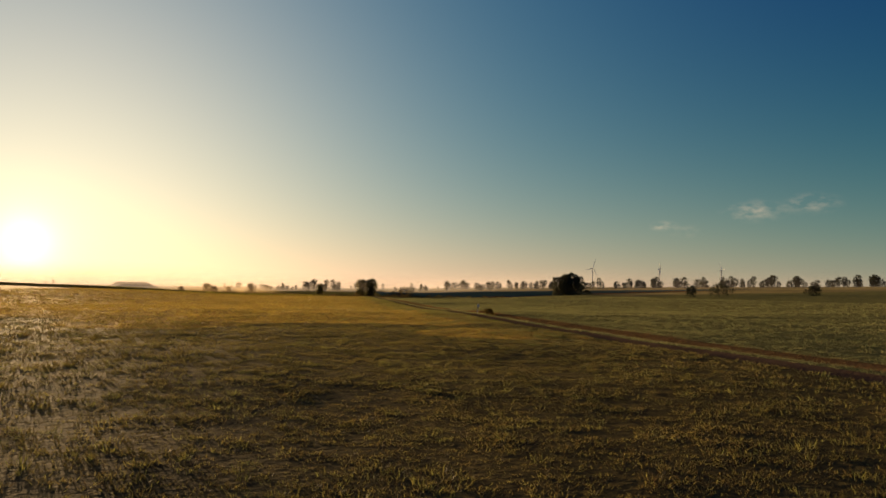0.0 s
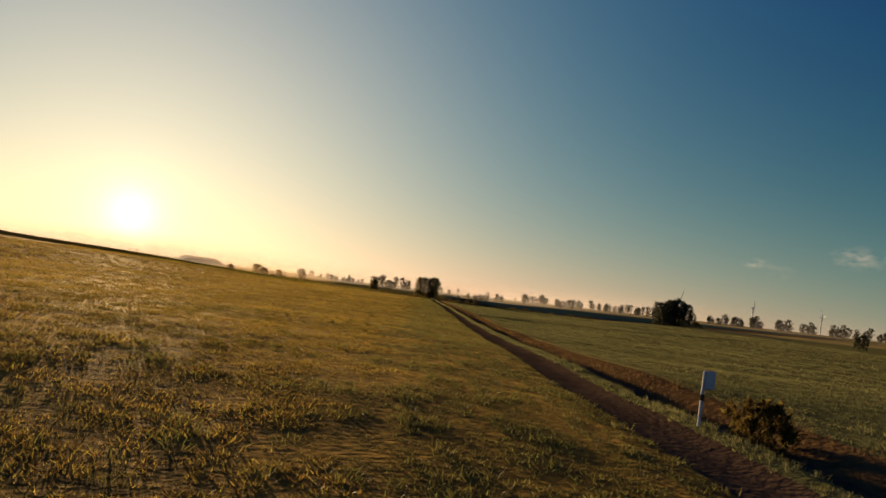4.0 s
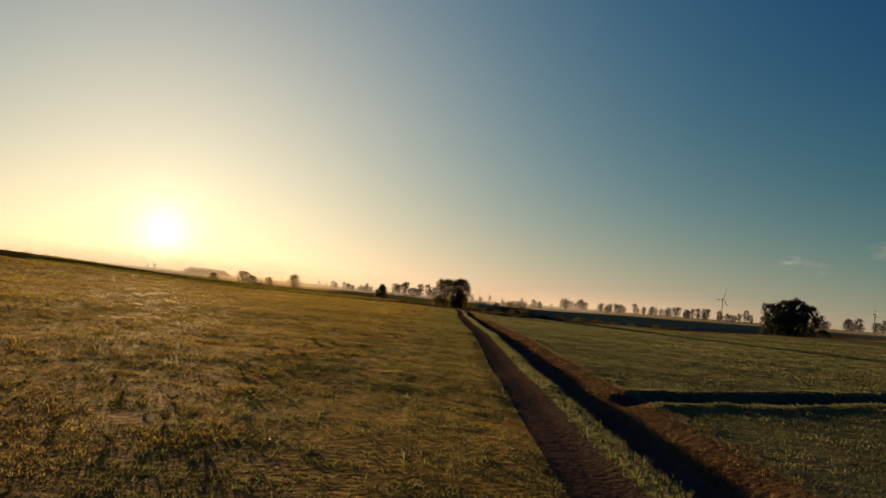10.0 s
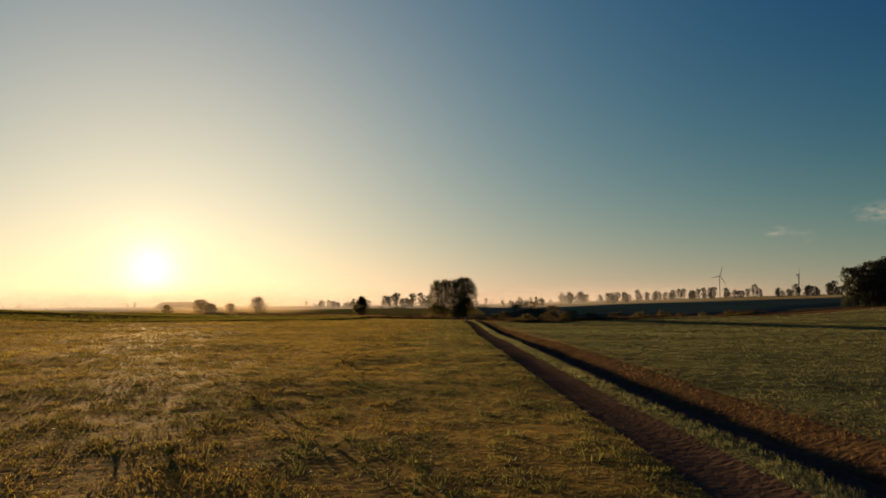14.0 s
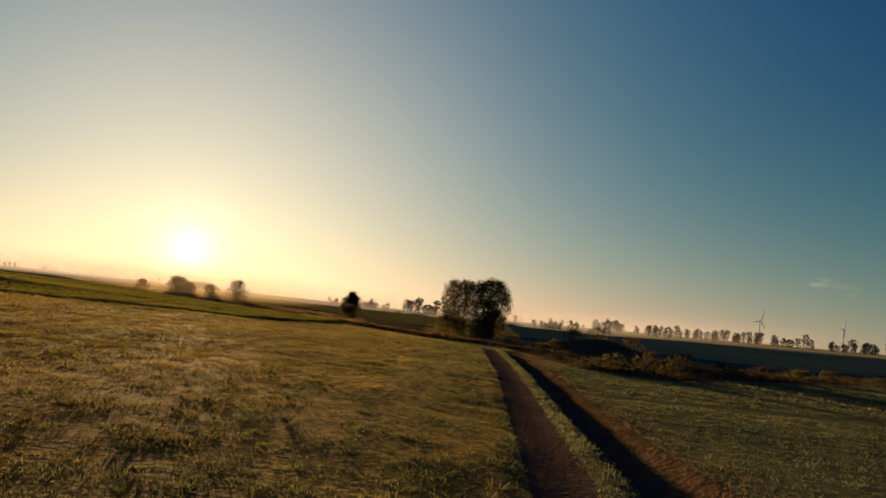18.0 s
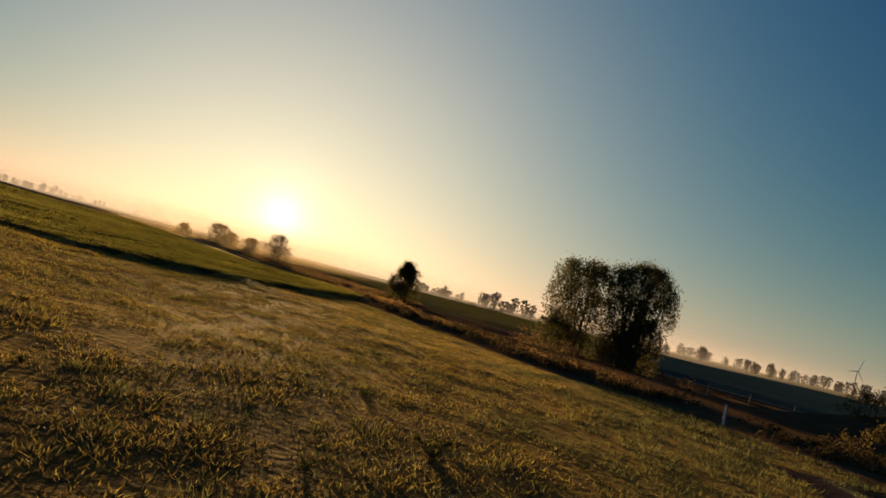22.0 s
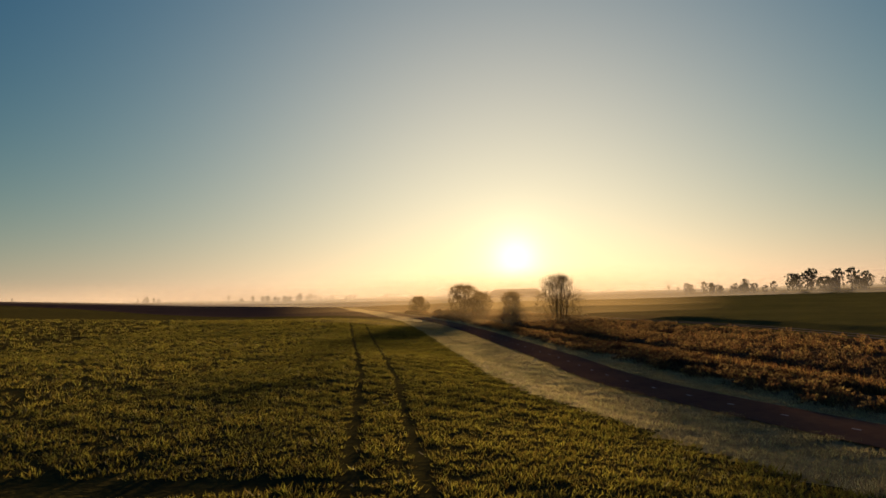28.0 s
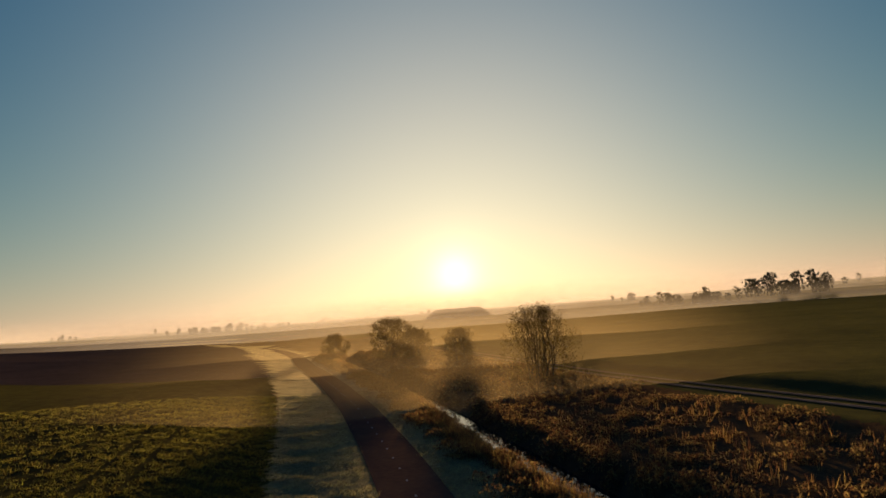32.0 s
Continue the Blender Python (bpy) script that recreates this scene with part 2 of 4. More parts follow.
M_ROOF = material("roof_tiles", (0.13, 0.07, 0.05), 0.85, scale=1.0, second=(0.08, 0.05, 0.04))
M_PANE = material("window_glass", (0.03, 0.035, 0.04), 0.15, scale=1.0, second=(0.02, 0.022, 0.025))


def water_material():
    m = bpy.data.materials.new("stream_water")
    m.use_nodes = True
    nt = m.node_tree
    b = nt.nodes["Principled BSDF"]
    b.inputs["Base Color"].default_value = (0.02, 0.022, 0.018, 1)
    b.inputs["Roughness"].default_value = 0.04
    b.inputs["IOR"].default_value = 1.33
    tc, no, bu = nt.nodes.new("ShaderNodeTexCoord"), nt.nodes.new("ShaderNodeTexNoise"), nt.nodes.new("ShaderNodeBump")
    no.inputs["Scale"].default_value, no.inputs["Detail"].default_value = 2.2, 3
    bu.inputs["Distance"].default_value = 0.004
    nt.links.new(tc.outputs["Object"], no.inputs["Vector"])
    nt.links.new(no.outputs["Fac"], bu.inputs["Height"])
    nt.links.new(bu.outputs[0], b.inputs["Normal"])
    return m


M_WATER = water_material()


# ---- the plan: lines on the ground ----
DITCH_Y = (-120, 0, 30, 46, 62, 80, 92, 104, 116, 131, 146, 167, 186, 202, 241, 254, 271, 305, 314, 327, 360, 385, 408)
DITCH_X = (40.0, 24.5, 20.4, 18.4, 16.8, 15.3, 14.6, 14.2, 13.9, 13.5, 13.2, 12.6, 12.3, 11.6, 10.3, 9.9, 8.9, 7.3, 6.9, 6.4, 5.6, 4.3, 2.8)
SIDE_DITCH = [(12.5, 210.5), (14.7, 212), (22.9, 217.8), (36, 229), (54, 246), (90, 285)]
STREAM = [(-420, 850), (-300, 770), (-215, 700), (-158, 634), (-141, 607), (-102, 559), (-94, 549), (-86, 538), (-75, 524), (-62, 509), (-49, 493), (-39, 480), (-27, 470), (-9, 460), (12, 452), (34, 436), (62, 430), (110, 470), (200, 560), (330, 700)]
CYCLE = [(-1300, 1500), (-700, 1080), (-370, 808), (-205, 664), (-138, 590), (-106, 552), (-93, 535.3), (-84.7, 524.2), (-74.3, 509.7), (-63.9, 495.3), (-57, 485.2), (-51.5, 478.9), (-41, 469.5), (-31, 463.5), (-18, 454), (0, 446), (16, 437), (34, 420), (60, 416), (120, 462), (330, 680)]
FARM_ROAD = [(-430, 960), (-260, 780), (-170, 672), (-114, 603.5), (-88, 570.5), (-75, 555.5), (-66.5, 546.5), (-56, 535), (-46, 520), (-38, 506), (-28, 491), (-19, 477), (-7, 467), (20, 460), (50, 452), (100, 480)]
CROP_EDGE = [(-1500, 300), (-420, 330), (-150, 366), (-66, 389), (-44, 402), (-28, 403.5), (-24.5, 408), (-23, 416), (-21.5, 425), (-22.5, 433), (-27, 445), (-34, 457), (-42.5, 464.5), (-51, 472.5), (-59.5, 480.5), (-65.5, 488.5), (-77.5, 504.5), (-91.5, 523.5), (-105, 540), (-139, 582), (-218, 672), (-368, 790), (-1700, 1700)]
SOUTH_EDGE = [(-20.9, 425.5), (-15.8, 419.6), (-11.6, 414.8), (-7.4, 408), (-4.5, 403.5), (0.8, 404.5), (5, 396), (7.5, 385), (10.5, 373), (16, 369.5), (24, 379), (34, 390), (60, 421), (93, 466), (160, 545), (500, 900)]

RUT_A = [(-34.6, 431.6), (-45.4, 446.8), (-66.2, 475.6), (-110, 532)]
RUT_B = [(-33.2, 432.4), (-44.0, 447.6), (-64.9, 476.6), (-108, 532.8)]


def seg_dist(px, py, line, signed=False):
    """Distance of points to a polyline; signed: positive on the left of its direction."""
    best, side = np.full(px.shape, 1e9), np.zeros(px.shape)
    for (ax, ay), (bx, by) in zip(line, line[1:]):
        dx, dy = bx - ax, by - ay
        f = np.clip(((px - ax) * dx + (py - ay) * dy) / (dx * dx + dy * dy), 0, 1)
        qx, qy = px - ax - f * dx, py - ay - f * dy
        d = np.hypot(qx, qy)
        near = d < best
        best = np.where(near, d, best)
        side = np.where(near, np.sign(dx * qy - dy * qx), side)
    return best * side if signed else best


def inside(px, py, poly):
    hit = np.zeros(px.shape, bool)
    for (ax, ay), (bx, by) in zip(poly, poly[1:] + poly[:1]):
        if ay == by:
            continue
        cross = ((ay > py) != (by > py)) & (px < (bx - ax) * (py - ay) / (by - ay) + ax)
        hit ^= cross
    return hit


def smooth(a, b, v):
    t = np.clip((v - a) / (b - a), 0, 1)
    return t * t * (3 - 2 * t)


def wave(px, py, scale, seed):
    """Cheap smooth noise, about -1 to 1."""
    r = np.random.RandomState(seed)
    total = np.zeros(px.shape)
    for k in range(7):
        a, f, ph = r.uniform(0, 6.28), r.uniform(0.6, 1.7) / scale, r.uniform(0, 6.28)
        total += np.sin((px * np.cos(a) + py * np.sin(a)) * f * 6.28 + ph)
    return total / 3.6


CROP_POLY = CROP_EDGE + [(-4000, 1400), (-4000, 560)]


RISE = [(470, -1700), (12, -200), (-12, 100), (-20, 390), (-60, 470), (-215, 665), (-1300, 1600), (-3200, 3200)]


def terrain(px, py):
    """Height and ground kind at points."""
    base = np.interp(py, (-100, 96, 112, 131, 150, 170, 200, 300, 345, 400, 425), (1.85, 1.85, 1.65, 1.2, 0.92, 0.7, 0.56, 0.42, 0.17, 0.17, 0.05))
    crop = inside(px, py, CROP_POLY)
    sd = seg_dist(px, py, STREAM, True)
    d = np.abs(sd)
    base = np.where(crop, 0.35, base)
    base = np.where(py > 425, np.where(crop, 0.35, 0.05), base)
    flat = smooth(10, 26, d)
    z = -0.55 * (1 - flat) + base * flat
    bank = smooth(0.2, 2.1, d)
    z = np.where(d < 8, -1.95 * (1 - bank) + z * bank, z)
    z = z + 0.25 * wave(px, py, 4.5, 5) * smooth(3, 6, d) * (1 - smooth(10, 15, d)) * (sd < 0)
    # land raised east, west and deep in the crop to follow the lens-bowed horizon
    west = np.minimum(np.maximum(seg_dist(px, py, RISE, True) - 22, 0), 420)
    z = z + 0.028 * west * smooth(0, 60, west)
    deep = np.clip(seg_dist(px, py, CROP_EDGE) - 14, 0, 260) * crop
    z = z + 0.02 * deep * smooth(0, 40, deep)
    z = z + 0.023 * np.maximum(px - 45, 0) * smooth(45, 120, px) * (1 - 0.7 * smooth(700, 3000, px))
    z = z + 0.06 * wave(px, py, 14.0, 3) + 0.012 * wave(px, py, 4.0, 4) + 0.35 * wave(px, py, 140.0, 8) * smooth(40, 200, np.abs(px))
    # ditch and wheel track along the field edge
    u = px - np.interp(py, DITCH_Y, DITCH_X)
    live = 1 - smooth(380, 396, py)
    u = np.where(u > 0, u * np.interp(py, (300, 345), (1.0, 1.5)), u)
    prof = np.interp(u, (-2.3, -1.9, -1.5, -1.0, -0.6, -0.3, 0.2, 0.35, 0.9, 1.4, 2.7, 3.1, 4.0), (0, -0.05, -0.04, -0.06, 0.0, 0.07, 0.06, 0.0, -0.36, -0.40, -0.04, 0.05, 0.0))
    z = z + prof * live
    sided = seg_dist(px, py, SIDE_DITCH)
    z = z - 0.42 * (1 - smooth(0.3, 1.3, sided)) * (u > 2.4) + 0.12 * np.exp(-((sided - 1.7) / 0.5) ** 2) * (u > 3.4)
    # overgrown mound beyond the ditch's end
    z = z + 2.3 * np.exp(-((px - 18.5) / 6.5) ** 2 - ((py - 421) / 5.0) ** 2)
    pd = seg_dist(px, py, CYCLE)
    side_of_path = seg_dist(px, py, CYCLE, True)
    on = smooth(2.2, 6, pd)
    z = np.where(pd < 6, z * on + (-0.52 + 0.023 * np.maximum(px - 45, 0)) * (1 - on), z)
    fd = seg_dist(px, py, FARM_ROAD)
    on = smooth(2, 5, fd)
    z = np.where(fd < 5, z * on + (-0.4 + 0.023 * np.maximum(px - 45, 0)) * (1 - on), z)
    # kinds: 0 meadow 1 field east 2 crop 3 soil 4 bank 5 verge 6 dark wheat 7 plough 8 far 9 marsh 10 north field
    kind = np.zeros(px.shape, int)
    south = seg_dist(px, py, SOUTH_EDGE, True)
    kind[py < 62 + 16 * wave(px, py, 30.0, 77)] = 11
    kind[(u > 3.0)] = 1
    kind[(px > 150) & (py > 330 + px * 0.5)] = 8
    kind[((d < 22) | (south > 0) & (py > 365)) & (px > -900)] = 9
    kind[(sd > 22) & (py > 425)] = 8
    kind[(sd > 8) & (sd < 300) & (px > 9) & (px < 480) & (py > 385)] = 6
    kind[(sd > 17) & (sd < 420) & (px <= 9) & (py > 462)] = 10
    kind[crop] = 2
    kind[crop & (px < -136 + 0.12 * (py - 560)) & (py > 566 - 0.09 * (px + 136)) & (px > -900)] = 7
    kind[(py > 900) & (kind != 7) & (kind != 2)] = 8
    kind[(pd < 6.5) & (px < -34) & (sd < 0) & (side_of_path < 4.4)] = 5
    rough = u
    near = (py < 393) & (px < 60)
    kind[near & (rough > -2.0) & (rough < -0.5)] = 3
    kind[near & (rough >= -0.5) & (rough <= 0.35)] = 1
    # dark soil colour put where the ditch is shaded, browner bank colour where sunlit
    kind[near & (rough > 0.35) & (rough < 1.7)] = 3
    kind[near & (rough >= 1.7) & (rough < 3.3)] = 4
    kind[(sided < 0.9) & (u > 2.2) & (px < 80)] = 3
    return z, kind


def mesh_object(name, verts, faces, mats, parent=None, mat_index=None, smooth_shade=False):
    """One mesh from numpy arrays of points and of equal-sided faces."""
    me = bpy.data.meshes.new(name)
    verts, faces = np.asarray(verts, np.float32), np.asarray(faces, np.int32)
    n, k = faces.shape
    me.vertices.add(len(verts))
    me.vertices.foreach_set("co", verts.ravel())
    me.loops.add(n * k)
    me.loops.foreach_set("vertex_index", faces.ravel())
    me.polygons.add(n)
    me.polygons.foreach_set("loop_start", np.arange(0, n * k, k, dtype=np.int32))
    me.polygons.foreach_set("loop_total", np.full(n, k, np.int32))
    for m in mats:
        me.materials.append(m)
    if mat_index is not None:
        me.polygons.foreach_set("material_index", np.asarray(mat_index, np.int32))
    me.polygons.foreach_set("use_smooth", np.full(n, smooth_shade, bool))
    me.update(calc_edges=True)
    ob = new(name, me)
    ob.parent = parent
    return ob


def steps(*parts):
    out = []
    for a, b, step in parts:
        out.extend(np.arange(a, b - 1e-6, step))
    return np.array(out + [parts[-1][1]])


SHEET = {}


def lie(px, py):
    """Height of the built ground sheet under points."""
    gx, ys, gz = SHEET["rows"], SHEET["ys"], SHEET["z"]
    row = np.clip(np.searchsorted(ys, py) - 1, 0, len(ys) - 2)
    order = np.argsort(row, kind="stable")
    starts = np.searchsorted(row[order], np.arange(len(ys)))
    out = np.zeros(px.shape)
    for j in range(len(ys) - 1):
        pick = order[starts[j]:starts[j + 1]]
        if len(pick):
            f = (py[pick] - ys[j]) / (ys[j + 1] - ys[j])
            out[pick] = np.interp(px[pick], gx[j], gz[j]) * (1 - f) + np.interp(px[pick], gx[j + 1], gz[j + 1]) * f
    return out


def build_ground():
    us = np.concatenate([-np.geomspace(4400, 300, 14), steps((-290, -160, 6), (-160, -125, 1.6), (-125, -40, 0.8), (-40, -14, 1.6), (-14, -3, 0.7), (-3, 5, 0.28), (5, 22, 0.9), (22, 70, 2.5), (70, 160, 9)), np.geomspace(180, 4400, 14)])
    ys = np.concatenate([[-1200, -400, -160], steps((-80, 204, 1.5), (204, 250, 0.75), (250, 375, 1.5), (375, 440, 1.1), (440, 580, 0.75), (580, 680, 3.0), (680, 860, 9)), np.geomspace(900, 4600, 16)])
    gu, gy = np.meshgrid(us, ys)
    shift = np.interp(gy, DITCH_Y, DITCH_X) * (1 - smooth(25, 90, np.abs(gu)))
    gx = gu + shift
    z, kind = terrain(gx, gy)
    SHEET.update(rows=gx, ys=ys, z=z)
    nx, ny = len(us), len(ys)
    idx = np.arange(nx * ny).reshape(ny, nx)
    faces = np.stack([idx[:-1, :-1], idx[:-1, 1:], idx[1:, 1:], idx[1:, :-1]], -1).reshape(-1, 4)
    cx, cy = [(g[:-1, :-1] + g[1:, 1:]).ravel() / 2 for g in (gx, gy)]
    _, k = terrain(cx, cy)
    mats = [M_MEADOW, M_FIELD, M_CROP, M_SOIL, M_BANK, M_VERGE, M_DARK, M_PLOUGH, M_FAR, M_MARSH, M_NORTH, M_THIN]
    ob = mesh_object("ground", np.stack([gx, gy, z], -1).reshape(-1, 3), faces, mats, None, k, True)
    return tagged(ob, "flat frosted farmland with meadow, crop field and ditch", "ground", kind="structure")


ground = build_ground()


def height(x, y):
    return float(lie(np.array([float(x)]), np.array([float(y)]))[0])


def resample(line, step):
    pts = [Vector(p) for p in line]
    # Catmull-Rom through the given points
    out = []
    for i in range(len(pts) - 1):
        p0, p1, p2, p3 = pts[max(i - 1, 0)], pts[i], pts[i + 1], pts[min(i + 2, len(pts) - 1)]
        n = max(2, int((p2 - p1).length / step))
        for k in range(n):
            t = k / n
            out.append(0.5 * ((2 * p1) + (p2 - p0) * t + (2 * p0 - 5 * p1 + 4 * p2 - p3) * t * t + (3 * p1 - p0 - 3 * p2 + p3) * t ** 3))
    return out + [pts[-1]]


def ribbon(name, line, half, z, mat, step=2.0, across=4, lift=0.0):
    """A strip of road or water along a line, with thickness."""
    pts = resample(line, step)
    rows = []
    for i, p in enumerate(pts):
        d = (pts[min(i + 1, len(pts) - 1)] - pts[max(i - 1, 0)]).normalized()
        nrm = Vector((-d.y, d.x))
        for k in range(across + 1):
            f = k / across * 2 - 1
            q = p + nrm * f * half
            rows.append((q.x, q.y, 0.03 * (1 - f * f)))
    rows = np.array(rows)
    rows[:, 2] += lie(rows[:, 0], rows[:, 1]) + lift if z is None else z
    idx = np.arange(len(rows)).reshape(len(pts), across + 1)
    faces = np.stack([idx[:-1, 1:], idx[:-1, :-1], idx[1:, :-1], idx[1:, 1:]], -1).reshape(-1, 4)
    return mesh_object(name, rows, faces, [mat], None, None, True)


cycle_path = tagged(ribbon("cycle_path", CYCLE[1:17], 1.5, -0.46, M_ASPHALT, 2.0, 6), "dark red-brown asphalt cycle path with white dashes", "path", kind="structure")
tagged(ribbon("stream_water", STREAM[1:17], 1.15, -1.42, M_WATER, 3.0, 2), "narrow still stream reflecting the bright sky", "water", kind="structure")
for side in (-0.85, 0.85):
    pts = resample(FARM_ROAD, 3.0)
    moved = []
    for i, p in enumerate(pts):
        d = (pts[min(i + 1, len(pts) - 1)] - pts[max(i - 1, 0)]).normalized()
        moved.append(p + Vector((-d.y, d.x)) * side)
    tagged(ribbon("farm_track", moved, 0.34, None, M_GRAVEL, 3.0, 3, 0.05), "pale frosted wheel rut of a farm track", "track", kind="structure")


# ---- plants ----
def blades(name, pts, size, mat, per=6, spread=0.12, width=0.16, lean=0.5, seed=1, label="", category="grass", rise=1.0):
    """Tufts of thin triangular blades at points of the ground, as one mesh."""
    r = np.random.RandomState(seed)
    n = len(pts)
    p = np.repeat(pts, per, 0)
    s = np.repeat(size, per) * r.uniform(0.6, 1.25, n * per)
    a, b = r.uniform(0, 2 * np.pi, n * per), r.uniform(0, 2 * np.pi, n * per)
    foot = p + np.stack([np.cos(a), np.sin(a), 0 * a], -1) * (spread * s * r.uniform(0, 1, n * per) ** 0.5 / 0.15 * 1.0)[:, None]
    foot[:, 2] -= 0.012
    side = np.stack([np.cos(b), np.sin(b), 0 * b], -1) * (width * s)[:, None]
    le = r.uniform(0, lean, n * per)
    tip = foot + np.stack([np.cos(a) * le, np.sin(a) * le, np.full_like(a, rise)], -1) * s[:, None]
    v = np.stack([foot - side, foot + side, tip], 1).reshape(-1, 3)
    f = np.arange(len(v)).reshape(-1, 3)
    ob = mesh_object(name, v, f, [mat])
    return tagged(ob, label, category, kind="stuff")


WAY = [(0, -10), (5, 45), (8, 90), (8.5, 150), (7, 205), (4, 260), (3.5, 310), (0.5, 350), (-6, 378), (-16, 405), (-32, 433), (-52, 460), (-66, 492), (-84, 520)]


def scatter(bands, seed, keep):
    """Points beside the way, denser close to it: bands of (near, far, tufts per square metre, size)."""
    r = np.random.RandomState(seed)
    px, py, sz = [], [], []
    for lo, hi, dens, size in bands:
        for (ax, ay), (bx, by) in zip(WAY, WAY[1:] + [(-110, 555)]):
            length = math.hypot(bx - ax, by - ay)
            n = int(length * 2 * (hi - lo) * dens)
            t, s = r.uniform(0, 1, n), r.choice((-1, 1), n) * r.uniform(lo, hi, n)
            nx, ny = -(by - ay) / length, (bx - ax) / length
            px.append(ax + (bx - ax) * t + nx * s), py.append(ay + (by - ay) * t + ny * s), sz.append(np.full(n, size))
    px, py, sz = np.concatenate(px), np.concatenate(py), np.concatenate(sz)
    z, kind = terrain(px, py)
    ok = keep(px, py, kind)
    return np.stack([px, py, lie(px, py)], -1)[ok], sz[ok]


def drill(x, y):
    """Bare lines between the sown rows beside the wheel track."""
    u = x - np.interp(y, DITCH_Y, DITCH_X)
    rows = np.sin(u * 6.283 / 0.55 + 0.3 * wave(x, y, 30.0, 4))
    ruts = np.minimum(np.abs(u + 5.2), np.abs(u + 6.9))
    return np.where((u > -8.5) & (u < -2.2), 0.75 * rows - 0.35, 0) - 0.9 * (ruts < 0.12)


def keep_clear(x, y):
    u = x - np.interp(y, DITCH_Y, DITCH_X)
    return (seg_dist(x, y, SIDE_DITCH) > 0.9) | (u < 2)


def clumped(x, y):
    """Close stands and bare gaps, half a metre to a few metres across."""
    return 0.8 * wave(x, y, 0.75, 41) + 0.55 * wave(x, y, 1.9, 2) + 0.45 * wave(x, y, 5.0, 9)


BANDS = [(0, 5, 40, 0.078), (5, 11, 26, 0.092), (11, 24, 10, 0.135), (24, 60, 2.2, 0.23), (60, 130, 0.45, 0.40)]
for seed, kind_of, mat, name, label in ((21, 0, M_BLADE, "meadow_grass", "short frosted yellow-green meadow grass"), (26, 11, M_THINBLADE, "thin_grass", "thin dark green-brown grass between bare clods"),
                                        (24, 1, M_FIELDBLADE, "field_grass", "short olive-green grass on the field beyond the ditch")):
    pts, sz = scatter(BANDS, seed, lambda x, y, k: (k == kind_of) & (clumped(x, y) + drill(x, y) > (-0.5 if kind_of == 11 else -0.95)) & keep_clear(x, y))
    sz = sz * (1 + 0.3 * wave(pts[:, 0], pts[:, 1], 2.6, 12)) * (0.82 if kind_of == 1 else 1.0)
    sz = np.maximum(sz, 0.04)
    if kind_of == 0:
        # sown strip beside the wheel track is greener; gold beyond paints in sun-side glow
        u = pts[:, 0] - np.interp(pts[:, 1], DITCH_Y, DITCH_X) + 2.0 * wave(pts[:, 0], pts[:, 1], 8.0, 55)
        blades("strip_grass", pts[u > -8], sz[u > -8], M_TUSSOCK, 7, 0.24, 0.12, 1.5, 6, "olive-green grass on the sown strip beside the wheel track", "grass", 0.75)
        pts, sz = pts[u <= -8], sz[u <= -8]
    blades(name, pts, sz, mat, 7, 0.24, 0.12, 1.5, 5, label, "grass", 0.75)
pts, sz = scatter([(0, 6, 3.0, 0.11), (6, 13, 2.2, 0.125), (13, 30, 0.7, 0.16)], 25, lambda x, y, k: ((k == 0) | (k == 11)) & (wave(x, y, 6.0, 31) + 0.5 * wave(x, y, 2.0, 32) + 0.55 * (x - np.interp(y, DITCH_Y, DITCH_X) > -10) > 0.05) & (drill(x, y) > -0.6))
blades("grass_tussocks", pts, sz * (1 + 0.35 * wave(pts[:, 0], pts[:, 1], 3.1, 33)), M_TUSSOCK, 16, 0.22, 0.065, 1.3, 8, "coarser green-brown grass tussocks in the meadow", "grass")
pts, sz = scatter([(0, 7, 27, 0.10), (7, 16, 17, 0.115), (16, 40, 4.5, 0.16), (40, 100, 0.7, 0.25)], 22, lambda x, y, k: (k == 2) & (clumped(x, y) > -1.0) & (np.minimum(seg_dist(x, y, RUT_A), seg_dist(x, y, RUT_B)) > 0.2))
blades("crop_plants", pts, sz * (1 + 0.3 * wave(pts[:, 0], pts[:, 1], 3.0, 14)), M_CROPLEAF, 8, 0.17, 0.15, 1.4, 6, "low leafy green crop plants", "crop")
pts, sz = scatter([(0, 14, 26, 0.12), (14, 40, 10, 0.15)], 23, lambda x, y, k: (k == 5) & (seg_dist(x, y, CYCLE) > 1.6))
blades("verge_grass", pts, sz * (1 + 0.4 * wave(pts[:, 0], pts[:, 1], 1.8, 15)), M_FROST, 8, 0.26, 0.07, 1.1, 7, "pale frosted verge grass", "grass")


def along(line, n, lo, hi, seed):
    r = np.random.RandomState(seed)
    seg = [math.hypot(b[0] - a[0], b[1] - a[1]) for a, b in zip(line, line[1:])]
    cum = np.concatenate([[0], np.cumsum(seg)])
    t = r.uniform(0, cum[-1], n)
    i = np.clip(np.searchsorted(cum, t) - 1, 0, len(seg) - 1)
    a, b = np.array(line)[i], np.array(line)[i + 1]
    f = ((t - cum[i]) / np.array(seg)[i])[:, None]
    d = (b - a) / np.array(seg)[i][:, None]
    s = r.uniform(lo, hi, n)[:, None]
    return (a + (b - a) * f + np.stack([-d[:, 1], d[:, 0]], -1) * s)


